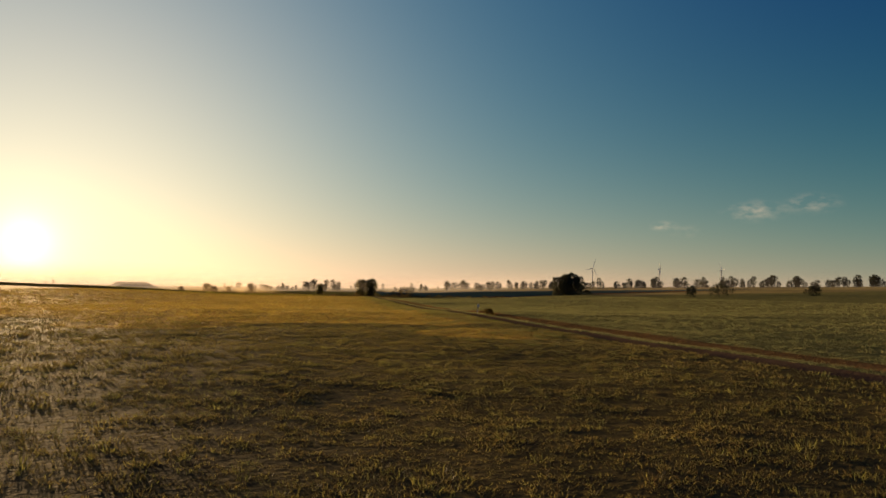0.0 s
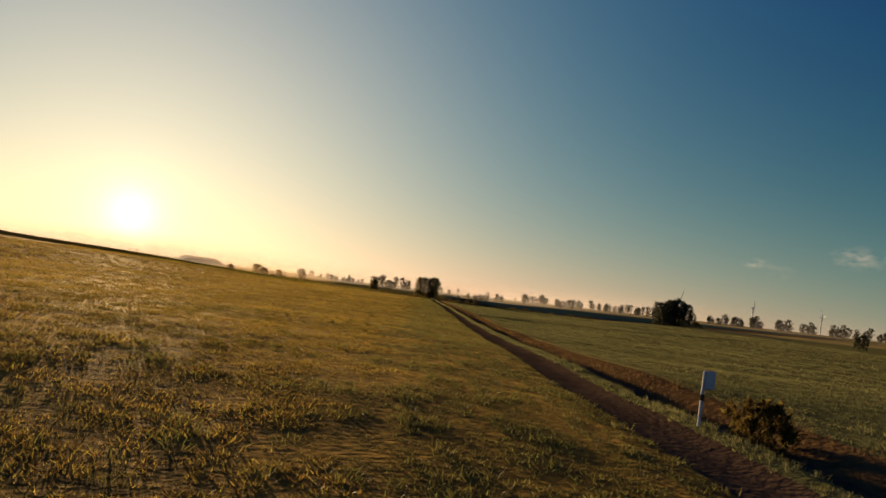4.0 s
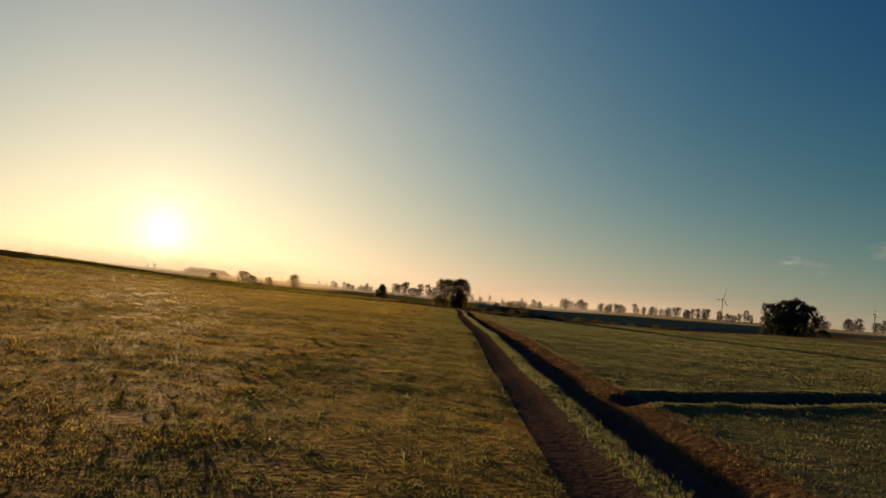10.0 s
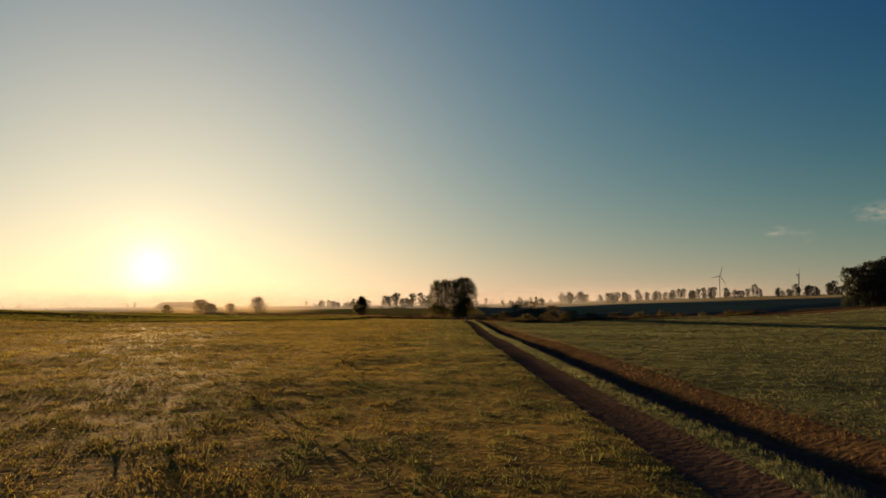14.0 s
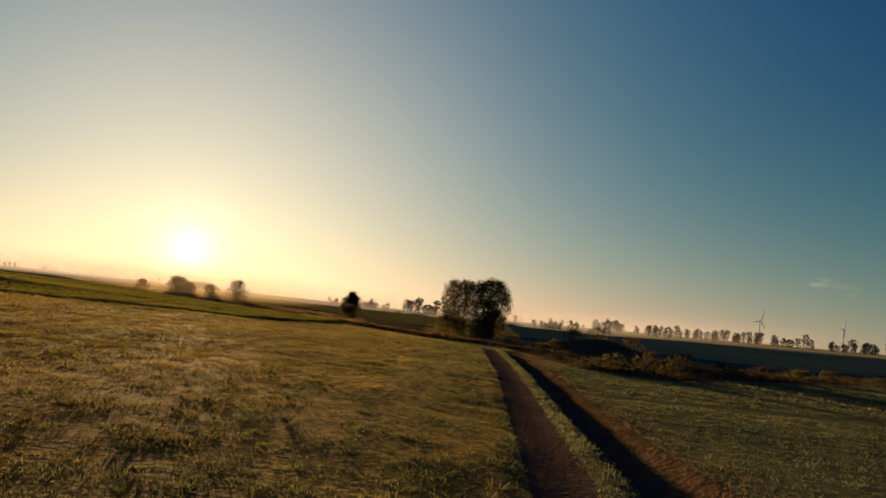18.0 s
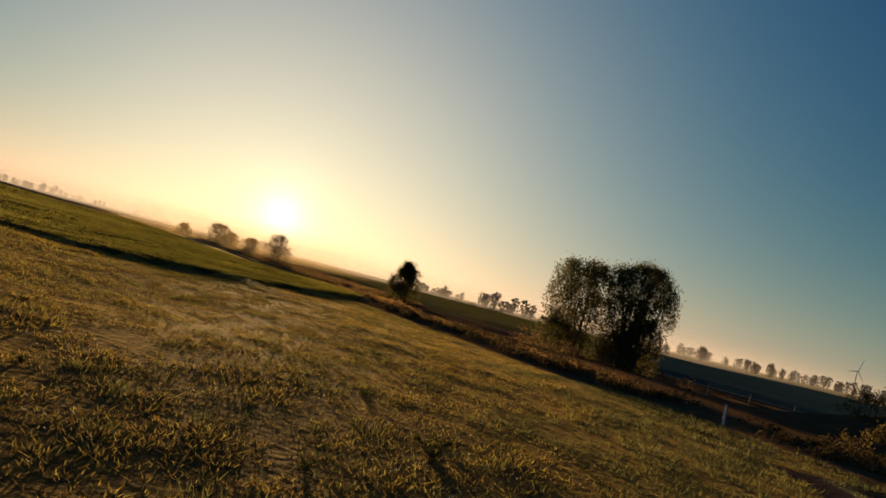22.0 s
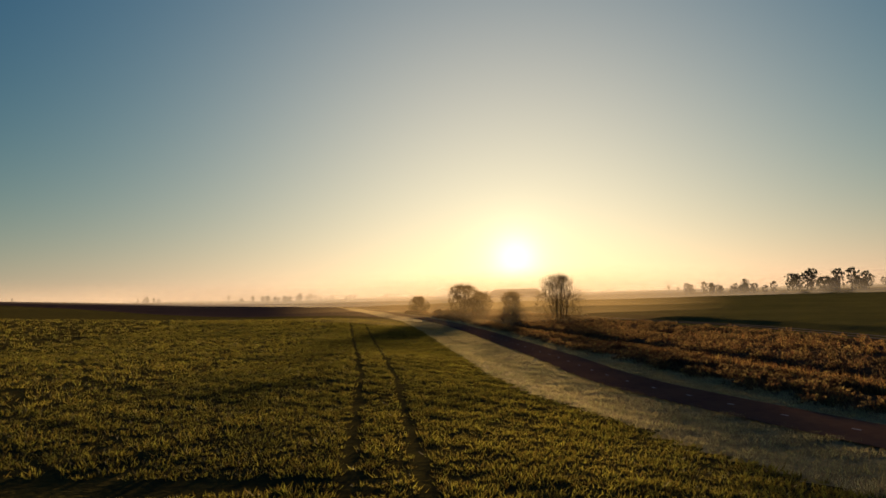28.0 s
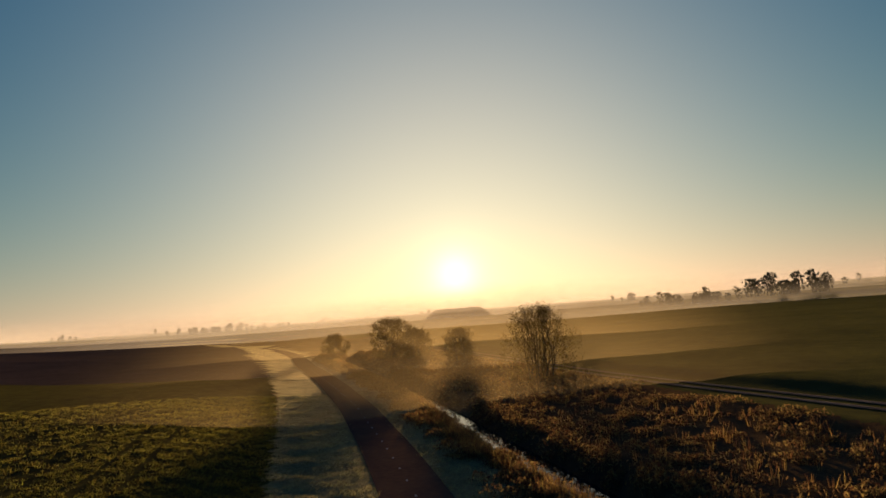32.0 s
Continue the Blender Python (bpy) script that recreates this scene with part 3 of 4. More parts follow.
def reeds(name, line, n, lo, hi, size, mat, seed, label, keep=None):
    xy = along(line, n, lo, hi, seed)
    z = lie(xy[:, 0], xy[:, 1])
    r = np.random.RandomState(seed)
    ok = wave(xy[:, 0], xy[:, 1], 6.0, seed) + 0.7 * wave(xy[:, 0], xy[:, 1], 2.2, seed + 1) > -0.5
    ok &= seg_dist(xy[:, 0], xy[:, 1], STREAM) > 0.75
    ok &= seg_dist(xy[:, 0], xy[:, 1], CYCLE) > 2.6
    ok &= seg_dist(xy[:, 0], xy[:, 1], FARM_ROAD) > 1.8
    if keep is not None:
        ok &= keep(xy[:, 0], xy[:, 1])
    p = np.column_stack([xy, z])[ok]
    return blades(name, p, np.full(len(p), size) * r.uniform(0.6, 1.3, len(p)), mat, 7, 0.05, 0.035, 0.45, seed + 2, label, "reeds")


def mounds(name, line, n, lo, hi, wide, high, leaves, mat, seed, label):
    """Lumpy low herbs: domes of small leaves standing close together, as one mesh."""
    xy = along(line, n, lo, hi, seed)
    r = np.random.RandomState(seed + 5)
    ok = (seg_dist(xy[:, 0], xy[:, 1], STREAM) > 0.6) & (seg_dist(xy[:, 0], xy[:, 1], CYCLE) > 3.0) & (seg_dist(xy[:, 0], xy[:, 1], FARM_ROAD) > 2.0)
    ok &= wave(xy[:, 0], xy[:, 1], 7.0, seed) + 0.5 * wave(xy[:, 0], xy[:, 1], 2.5, seed + 3) > -0.4
    xy = xy[ok]
    z = lie(xy[:, 0], xy[:, 1])
    w, h = wide * r.uniform(0.5, 1.3, len(xy)), high * r.uniform(0.4, 1.35, len(xy)) * (1 + 0.4 * wave(xy[:, 0], xy[:, 1], 5.0, seed + 9))
    base = np.repeat(np.column_stack([xy, z]), leaves, 0)
    w, h = np.repeat(w, leaves), np.repeat(h, leaves)
    m = len(base)
    a, e = r.uniform(0, 6.283, m), r.uniform(0, 1, m)
    rad = np.sqrt(1 - e * e) * r.uniform(0.4, 1.1, m)
    p = base + np.stack([np.cos(a) * rad * w, np.sin(a) * rad * w, e * h], -1)
    d = r.normal(0, 1, (m, 3)) + (0, 0, 0.8)
    d /= np.linalg.norm(d, axis=1)[:, None]
    s = np.cross(d, r.normal(0, 1, (m, 3)))
    s /= np.linalg.norm(s, axis=1)[:, None]
    q = (0.10 * r.uniform(0.5, 1.4, m))[:, None]
    v = np.stack([p - d * q, p + s * q * 0.35, p + d * q, p - s * q * 0.35], 1).reshape(-1, 3)
    ob = mesh_object(name, v, np.arange(len(v)).reshape(-1, 4), [mat])
    return tagged(ob, label, "herbs", kind="stuff")


VALLEY = STREAM[3:12]
reeds("stream_reeds", VALLEY, 9000, -3.2, -1.2, 0.5, M_REED, 31, "dry orange-brown reeds along the stream")
mounds("waterside_herbs", VALLEY, 700, 1.0, 2.6, 0.7, 0.7, 50, M_MARSHLEAF, 136, "tall brown herbs leaning over the water")
reeds("marsh_reeds", VALLEY, 3500, 0.7, 15, 0.45, M_REED, 32, "brown marsh grass and dry reeds")
mounds("marsh_herbs", VALLEY, 2100, 1.6, 17, 0.85, 0.42, 56, M_MARSHLEAF, 131, "lumpy brown-orange marsh herbs beside the stream")
mounds("bank_herbs", VALLEY, 3600, -7.0, -1.4, 0.7, 0.42, 46, M_MARSHLEAF, 132, "dense brown herbs on the stream bank")
reeds("field_edge_reeds", SOUTH_EDGE[:6], 1300, 3.5, 8, 0.42, M_REED, 33, "dry reddish reeds on the field edge")
mounds("field_edge_herbs", SOUTH_EDGE[:14], 1500, 1.6, 9, 0.8, 0.42, 50, M_SCRUB, 133, "rust-brown herbs along the field edge")
mounds("willow_foot_herbs", [(-10, 443), (0, 442), (8, 441.5)], 80, -4, 4, 1.0, 1.1, 80, M_MARSHLEAF, 134, "tall brown herbs round the foot of the willows")
reeds("path_side_reeds", [(-37, 466.5), (-30, 457), (-24, 443), (-18, 431)], 1600, -1.8, 1.4, 0.55, M_REED, 34, "orange reeds between crop and path")
mounds("path_side_herbs", [(-37, 466.5), (-30, 457), (-24, 443), (-18, 431)], 160, -2.2, 1.8, 0.7, 0.6, 60, M_MARSHLEAF, 135, "orange-brown herbs between crop and path")
dl = [(x + 2.6, y) for x, y in zip(DITCH_X, DITCH_Y)][1:-1]
reeds("bank_grass", dl, 16000, -1.2, 0.8, 0.10, M_MARSHLEAF, 35, "short rusty grass on the ditch bank")
dl = [(x - 0.05, y) for x, y in zip(DITCH_X, DITCH_Y)][1:-1]
reeds("ridge_grass", dl, 14000, -0.4, 0.4, 0.12, M_FIELDBLADE, 36, "grass strip between wheel track and ditch")


# ---- trees ----
def part(name, verts, faces, mat, parent, label="", smooth_shade=False):
    ob = mesh_object(name, verts, faces, [mat], parent, None, smooth_shade)
    if label:
        ob["label"] = label
    return ob


def limb(verts, faces, path, radii, sides=6):
    base = len(verts)
    for i, (p, r) in enumerate(zip(path, radii)):
        d = (path[min(i + 1, len(path) - 1)] - path[max(i - 1, 0)]).normalized()
        x = d.orthogonal().normalized()
        y = d.cross(x)
        for k in range(sides):
            a = 2 * math.pi * k / sides
            verts.append(p + (x * math.cos(a) + y * math.sin(a)) * r)
    for i in range(len(path) - 1):
        for k in range(sides):
            a, b = base + i * sides + k, base + i * sides + (k + 1) % sides
            faces.append((a, b, b + sides, a + sides))


def envelope(f, shape):
    """Half-width of a crown, as a share of its widest, at a share f of its height."""
    if shape == "cone":
        return np.interp(f, (0, 0.08, 0.25, 0.5, 0.75, 0.92, 1.0), (0.95, 1.0, 1.0, 0.86, 0.60, 0.30, 0.06))
    if shape == "fan":
        return np.interp(f, (0, 0.15, 0.3, 0.5, 0.7, 0.88, 1.0), (0.30, 0.42, 0.66, 0.92, 1.0, 0.80, 0.3))
    if shape == "tall":
        return np.interp(f, (0, 0.1, 0.3, 0.55, 0.8, 0.93, 1.0), (0.80, 0.84, 0.88, 1.0, 0.95, 0.68, 0.2))
    return np.interp(f, (0, 0.12, 0.35, 0.6, 0.82, 0.95, 1.0), (0.55, 0.8, 1.0, 0.97, 0.72, 0.4, 0.1))


def crown_leaves(high, wide, low, count, size, shape, seed, hollow, gap, tips):
    """Leaf quads in an uneven crown: drooping sprays in the crown's room and round the branch tips, with gaps between them."""
    r = np.random.RandomState(seed)
    lobes = [(r.uniform(0, 6.28), r.uniform(0.1, 1.0), r.uniform(0.25, 0.6), r.uniform(0.72, 1.2)) for _ in range(11)]
    sprays = max(60, count // 26)
    n = sprays * 6
    f = r.uniform(0, 1, n) ** 0.85
    th = r.uniform(0, 6.283, n)
    rad = envelope(f, shape) * wide / 2 * 0.94
    for a, h, spread, gain in lobes:
        da = np.abs((th - a + np.pi) % 6.283 - np.pi)
        rad = rad * (1 + (gain - 1) * np.exp(-(da / 0.6) ** 2 - ((f - h) / (0.5 * spread)) ** 2))
    rr = rad * r.uniform(hollow ** 2, 1, n) ** 0.45
    c = np.stack([np.cos(th) * rr, np.sin(th) * rr, (low + f * (1 - low)) * high * 0.985], -1)
    k = 0.2 * wide
    lump = wave(c[:, 0] + 0.7 * c[:, 2], c[:, 1] - 0.6 * c[:, 2], k * 2, seed) + 0.6 * wave(c[:, 2] + 0.5 * c[:, 1], c[:, 0] - 0.4 * c[:, 2], k * 1.2, seed + 1)
    c = c[lump > gap][: int(sprays * 0.72)]
    t = np.array([tuple(q) for q in tips])
    c = np.concatenate([c, t[r.randint(0, len(t), max(1, sprays - len(c)))]])
    per = max(1, count // len(c))
    grow = np.repeat(r.uniform(0.5, 1.35, len(c)), per)[:, None]
    p = np.repeat(c, per, 0) + r.normal(0, 1, (len(c) * per, 3)) * grow * np.array((0.030, 0.030, 0.040)) * wide
    p[:, 2] -= np.abs(r.normal(0, 0.03, len(p))) * wide
    m = len(p)
    a = r.normal(0, 1, (m, 3)) + (0, 0, -0.6)
    a /= np.linalg.norm(a, axis=1)[:, None]
    b = np.cross(a, r.normal(0, 1, (m, 3)))
    b /= np.linalg.norm(b, axis=1)[:, None]
    s = (size * r.uniform(0.5, 1.4, m))[:, None]
    v = np.stack([p - a * s, p + b * s * 0.36, p + a * s, p - b * s * 0.36], 1).reshape(-1, 3)
    v[:, 2] = np.maximum(v[:, 2], 0.02)
    return v, np.arange(len(v)).reshape(-1, 4)


def build_tree(name, label, high, wide, stems, leaves, leaf_size, leaf_mat, seed, low=0.05, shape="round", gap=-0.6, hollow=0.15, category="tree", twigs=3):
    """A tree with several stems, limbs and twigs inside an uneven crown."""
    rnd = random.Random(seed)
    root = new(name)
    root.empty_display_size = 0.2
    verts, faces, tips = [], [], []
    for s in range(stems):
        ang = 2 * math.pi * (s + rnd.uniform(-0.3, 0.3)) / stems
        foot = Vector((math.cos(ang), math.sin(ang), 0)) * (0.0 if stems == 1 else 0.15 * wide * rnd.uniform(0.3, 1.0))
        reach = wide * 0.5 * (rnd.uniform(0.2, 0.62) if stems > 1 else rnd.uniform(0, 0.1))
        up = rnd.uniform(0.78, 0.95)
        reach *= float(envelope(np.array(up), shape)) * 1.1 if stems > 1 else 1
        top = Vector((math.cos(ang) * reach, math.sin(ang) * reach, high * up))
        path = []
        for k in range(8):
            f = k / 7
            q = foot.lerp(top, f ** 1.25)
            q += Vector((rnd.gauss(0, 1), rnd.gauss(0, 1), 0)) * 0.014 * high * math.sin(f * 3.1)
            q.z = top.z * f
            path.append(q)
        path[0].z = -0.35
        r0 = high * (0.028 if stems == 1 else 0.017 if stems < 9 else 0.011)
        limb(verts, faces, path, [r0 * (1 - 0.85 * k / 7) for k in range(8)], 7)
        tips.append(path[-1])
        n_limb = max(5, int(16 / max(1, stems * 0.5)))
        for j in range(n_limb):
            f = min(0.97, 0.16 + 0.84 * (j + rnd.uniform(0, 0.9)) / n_limb)
            i = int(f * 7)
            start = path[i].lerp(path[min(i + 1, 7)], f * 7 - i)
            az = ang + rnd.gauss(0, 1.3)
            ln = wide * 0.30 * rnd.uniform(0.5, 1.1)
            tip = start + Vector((math.cos(az) * ln, math.sin(az) * ln, ln * rnd.uniform(0.5, 1.4)))
            tip.z = min(tip.z, high * 0.96)
            most = float(envelope(np.array(tip.z / high), shape)) * wide * 0.48
            flat = math.hypot(tip.x, tip.y)
            if flat > most:
                tip.x, tip.y = tip.x * most / flat, tip.y * most / flat
            mid = start.lerp(tip, 0.5) + Vector((rnd.gauss(0, 1), rnd.gauss(0, 1), 0.6)) * 0.06 * ln
            limb(verts, faces, [start, mid, tip], [r0 * 0.38 * (1 - 0.6 * f), r0 * 0.24 * (1 - 0.6 * f), r0 * 0.06], 5)
            tips.append(tip)
            for _ in range(twigs):
                t2 = mid.lerp(tip, rnd.uniform(0, 1)) + Vector((rnd.gauss(0, 1), rnd.gauss(0, 1), rnd.gauss(0.6, 0.8))) * wide * 0.06
                t2.z = min(t2.z, high * 0.98)
                limb(verts, faces, [mid.lerp(tip, 0.4), t2], [r0 * 0.13, r0 * 0.03], 4)
                tips.append(t2)
    part("trunk", [tuple(v) for v in verts], faces, M_BARK, root, "forked grey-brown stems and branches", True)
    v, f = crown_leaves(high, wide, low, leaves, leaf_size, shape, seed, hollow, gap, tips)
    part("crown", v, f, leaf_mat, root)
    return tagged(root, label, category)


def put(tree, x, y, turn=0.0, sink=0.0, scale=1.0):
    tree.matrix_basis = pose(x, y, height(x, y) - sink, 0, 0, turn) @ Matrix.Diagonal((scale, scale, scale, 1))
    return tree


put(build_tree("willow", "tall many-stemmed willow with thinning autumn leaves", 10.8, 8.8, 9, 30000, 0.12, M_LEAF, 41, 0.0, "tall", -0.5), -4.0, 452.0, 20)
put(build_tree("willow", "tall dense willow, dark leaves down to the ground", 11.0, 8.2, 8, 40000, 0.12, M_LEAF, 42, 0.0, "tall", -1.1), 1.8, 446.0, 70)
put(build_tree("willow_bush", "low leafy bush at the foot of the willows", 3.6, 5.6, 5, 6000, 0.10, M_LEAF, 141, 0.0, "round", -0.9, category="bush"), -6.0, 448.5, 15)
put(build_tree("willow_bush", "yellowing bush below the dense willow", 3.8, 4.6, 5, 5000, 0.10, M_LEAF_AUTUMN, 142, 0.0, "round", -0.7, category="bush"), 0.4, 442.0, 15)
put(build_tree("willow_bush", "dense conical willow bush beside the stream", 6.6, 5.9, 7, 28000, 0.10, M_LEAF, 43, 0.0, "cone", -0.9, category="bush"), -31.9, 485.2, 10, 0.5, 1.06)
put(build_tree("pollard_willow", "half-bare willow with fanned-out thin branches", 8.6, 9.4, 14, 16000, 0.085, M_LEAF_AUTUMN, 44, 0.0, "round", -0.4, twigs=6), -89.6, 563.5, 0, 1.0)
put(build_tree("small_willow", "small ragged willow by the stream", 5.7, 6.6, 7, 11000, 0.10, M_LEAF_AUTUMN, 45, 0.0, "round", -0.6), -111.5, 592.0, 0, 0.9)
put(build_tree("willow", "round willow above the stream bank", 8.6, 9.0, 6, 16000, 0.13, M_LEAF_AUTUMN, 46, 0.0, "tall", -0.7), -131.0, 605.5, 0, 1.0, 0.94)
put(build_tree("willow", "lower round willow above the stream bank", 6.4, 8.4, 5, 13000, 0.13, M_LEAF_AUTUMN, 47, 0.0, "round", -0.7), -125.4, 603.5, 0, 1.0, 0.94)
put(build_tree("willow_bush", "small round bush by the water", 5.0, 7.2, 4, 7000, 0.14, M_LEAF_AUTUMN, 48, 0.0, "round", -0.8, category="bush"), -156.5, 625.0, 0, 0.6)

# clump of trees on the east field, and low bushes
for k, (dx, dy, h) in enumerate(((-6.5, 2, 13.5), (-2, -2, 16.0), (3, 1, 16.4), (7, -1, 14.0), (0, 5, 15.5))):
    put(build_tree("field_tree", "dark rounded tree in a clump on the field", h, 10.5, 5, 8000, 0.30, M_LEAF_FAR, 50 + k, 0.0, "tall", -0.9), 139.4 + dx, 495 + dy, 40 * k, 0.4)
for k, (x, y, h, w) in enumerate(((165, 324, 6.5, 13.0), (152, 327, 5.5, 6.0), (215, 330, 5.0, 9.0), (152, 492, 3.5, 9.0))):
    put(build_tree("field_bush", "low dark bush at the field edge", h, w, 4, 2400, 0.26, M_LEAF_FAR, 60 + k, 0.02, "round", -0.7, category="bush"), x, y, 30 * k, 0.3)
# shrubs on the mound and along the field end
for k, (x, y, h, w) in enumerate(((14.5, 420, 1.6, 4.2), (18.5, 421.5, 1.8, 5.0), (23, 420, 1.7, 4.6), (13.5, 378, 1.3, 3.6), (17.8, 384, 1.9, 3.4), (21.5, 386, 1.5, 4.0), (9.0, 396, 1.2, 3.0), (27, 390, 1.3, 4.4), (33, 396, 1.3, 4.2), (39, 402, 1.1, 4.6), (46, 410, 1.3, 4.6), (52, 417, 1.2, 4.8), (24, 396, 1.8, 5.0), (11, 408, 1.5, 4.4), (15.9, 94.6, 1.2, 1.9), (60, 427, 1.3, 5.0), (72, 442, 1.4, 5.0))):
    put(build_tree("hedge_shrub", "low rust-brown shrub at the end of the field", h, w, 4, 1500, 0.085, M_LEAF_AUTUMN if k % 3 else M_LEAF, 80 + k, 0.02, "round", -0.6, category="shrub"), x, y, 50 * k, 0.1)

# distant rows
FAR_KINDS = [build_tree("row_tree", "distant dark roadside tree in morning haze", h, w, 3, 1500, 0.75, M_LEAF_FAR, 70 + k, bc, sh, -0.5, twigs=1) for k, (h, w, bc, sh) in enumerate(((17, 14, 0.0, "round"), (20, 13, 0.10, "tall"), (15, 15, 0.0, "round"), (21, 15, 0.08, "tall"), (13, 12, 0.0, "round")))]
FAR_LINES = [([(190, 1750), (470, 1560), (780, 1330), (980, 1150), (1040, 980)], 175, 0.75, 1.15), ([(-520, 1650), (-160, 1720), (190, 1750)], 16, 0.5, 0.9),
             ([(-150, 1000), (-96, 905)], 22, 0.28, 0.45), ([(-92, 1015), (-40, 1040)], 15, 0.5, 0.8), ([(22, 1020), (70, 1060)], 9, 0.3, 0.48), ([(70, 1080), (150, 1120), (230, 1200)], 9, 0.45, 0.75),
             ([(-870, 1440), (-1060, 1437)], 20, 0.55, 0.75), ([(-790, 1440), (-870, 1440)], 8, 0.3, 0.5), ([(-1290, 1440), (-1350, 1420)], 7, 0.5, 0.7), ([(-1480, 1380), (-1800, 1200), (-2100, 1000)], 10, 0.5, 0.8), ([(-1500, 1800), (-800, 2100)], 14, 0.5, 0.9)]
rnd = random.Random(9)
used = set()
for line, n, lo, hi in FAR_LINES:
    for k, p in enumerate(sorted(along(line, n, -14, 14, int(n * 7 + lo * 100)).tolist())):
        j = rnd.randrange(len(FAR_KINDS))
        s = rnd.uniform(lo, hi)
        place = pose(p[0], p[1], height(p[0], p[1]) - 0.3, 0, 0, rnd.uniform(0, 360)) @ Matrix.Diagonal((s * rnd.uniform(0.8, 1.2), s, s, 1))
        if j not in used:
            used.add(j)
            FAR_KINDS[j].matrix_basis = place
            tagged(FAR_KINDS[j], group="distant tree rows")
            continue
        ob = copy_thing(FAR_KINDS[j], Matrix.Identity(4))
        ob.matrix_basis = place


# ---- wind turbines ----
def build_turbine(x, y, turn, spin):
    root = new("wind_turbine")
    root.matrix_basis = pose(x, y, height(x, y) - 30, 0, 0, turn) @ Matrix.Diagonal((1.4, 1.4, 1.4, 1))
    v, f = [], []
    limb(v, f, [Vector((0, 0, z)) for z in (-1, 30, 60, 88)], [2.2, 1.9, 1.6, 1.3], 14)
    part("tower", [tuple(p) for p in v], f, M_WHITE, root, "", True)
    v, f = [], []
    limb(v, f, [Vector((0, q, 89.3)) for q in (-3.2, -2.5, 0, 4.5, 6.0)], [0.5, 1.6, 1.9, 1.8, 0.8], 12)
    part("nacelle", [tuple(p) for p in v], f, M_WHITE, root, "", True)
    for k in range(3):
        a = radians(spin + 120 * k)
        d = Vector((math.sin(a), 0, math.cos(a)))
        v, f = [], []
        limb(v, f, [Vector((0, -3.4, 89.3)) + d * q for q in (0.8, 4, 9, 24, 39)], [0.8, 0.9, 1.3, 0.8, 0.15], 6)
        part("blade", [tuple(p) for p in v], f, M_WHITE, root, "", True)
    return tagged(root, "white three-bladed wind turbine on the far horizon", "wind turbine", "distant wind turbines")


for az, dist, turn, spin in ((-17.6, 3700, 25, 20), (-22.6, 3900, 65, 75), (-27.0, 4100, 80, 40)):
    build_turbine(-math.sin(radians(az)) * dist, math.cos(radians(az)) * dist, turn, spin)


# ---- weeds, posts, marks ----
def build_weed(seed, high):
    """A dark upright weed: stems with drooping leaves."""
    rnd = random.Random(seed)
    root = new("weed_plant")
    root.empty_display_size = 0.1
    v, f, lv = [], [], []
    for s in range(6):
        a, ln = rnd.uniform(0, 6.28), high * rnd.uniform(0.7, 1.0)
        tip = Vector((math.cos(a) * 0.7 * ln, math.sin(a) * 0.7 * ln, ln * rnd.uniform(0.3, 0.75)))
        limb(v, f, [Vector((0, 0, -0.05)), tip * 0.5 + Vector((0, 0, 0.05)), tip], [0.007, 0.005, 0.003], 5)
        for k in range(36):
            q = tip * rnd.uniform(0.2, 1.0)
            b = rnd.uniform(0, 6.28)
            d = Vector((math.cos(b), math.sin(b), rnd.uniform(-0.3, 0.6))) * high * rnd.uniform(0.13, 0.26)
            e = Vector((-d.y, d.x, 0.02)) * 0.3
            lv += [q, q + d * 0.5 + e, q + d, q + d * 0.5 - e]
    part("stem", [tuple(p) for p in v], f, M_BARK, root)
    part("leaves", [tuple(p) for p in lv], np.arange(len(lv)).reshape(-1, 4), M_WEED, root)
    return tagged(root, "dark green leafy weed standing in the meadow", "weed", "weeds in the meadow")


WEEDS = [build_weed(90 + k, h) for k, h in enumerate((0.55, 0.42, 0.7))]
rnd = random.Random(17)
spots = [(1.7, 133.4), (3.0, 131.2), (1.0, 154.8), (8.6, 142.9), (-0.1, 200.9), (0.6, 193.8), (0.5, 208), (-6.2, 312), (-4.4, 311), (-3.1, 327), (-0.7, 320.6), (-5.2, 367.6), (-5.6, 364.4), (-6.6, 363), (-5.6, 374), (-3.2, 362)]
for k in range(260):
    y = rnd.uniform(112, 385)
    c = np.interp(y, (112, 140, 200, 250, 310, 360, 390), (3.2, 2.0, 0.8, -0.5, -3.5, -5.5, -7))
    spots.append((float(c) + rnd.gauss(0, 1.8), y))
for k, (x, y) in enumerate(spots):
    m = pose(x, y, height(x, y), 0, 0, rnd.uniform(0, 360)) @ Matrix.Diagonal([rnd.uniform(0.24, 0.46)] * 3 + [1])
    if k < 3:
        WEEDS[k].matrix_basis = m
    else:
        copy_thing(WEEDS[k % 3], Matrix.Identity(4)).matrix_basis = m


def build_post(name, x, y, high, rad, mat, label, cap=True):
    root = new(name)
    root.matrix_basis = pose(x, y, height(x, y), rnd.uniform(-3, 3), rnd.uniform(-3, 3), 0)
    v, f = [], []
    limb(v, f, [Vector((0, 0, z)) for z in (-0.3, 0.02, high * 0.6, high)], [rad * 1.05, rad, rad * 0.97, rad * 0.95], 10)
    part("shaft", [tuple(p) for p in v], f, mat, root, "", True)
    v, f = [], []
    limb(v, f, [Vector((0, 0, z)) for z in (high - 0.02, high, high + 0.04, high + 0.05)], [rad * 1.15, rad * 1.15, rad * 0.7, 0.004], 10)
    part("cap", [tuple(p) for p in v], f, mat, root, "", True)
    return tagged(root, label, "post")


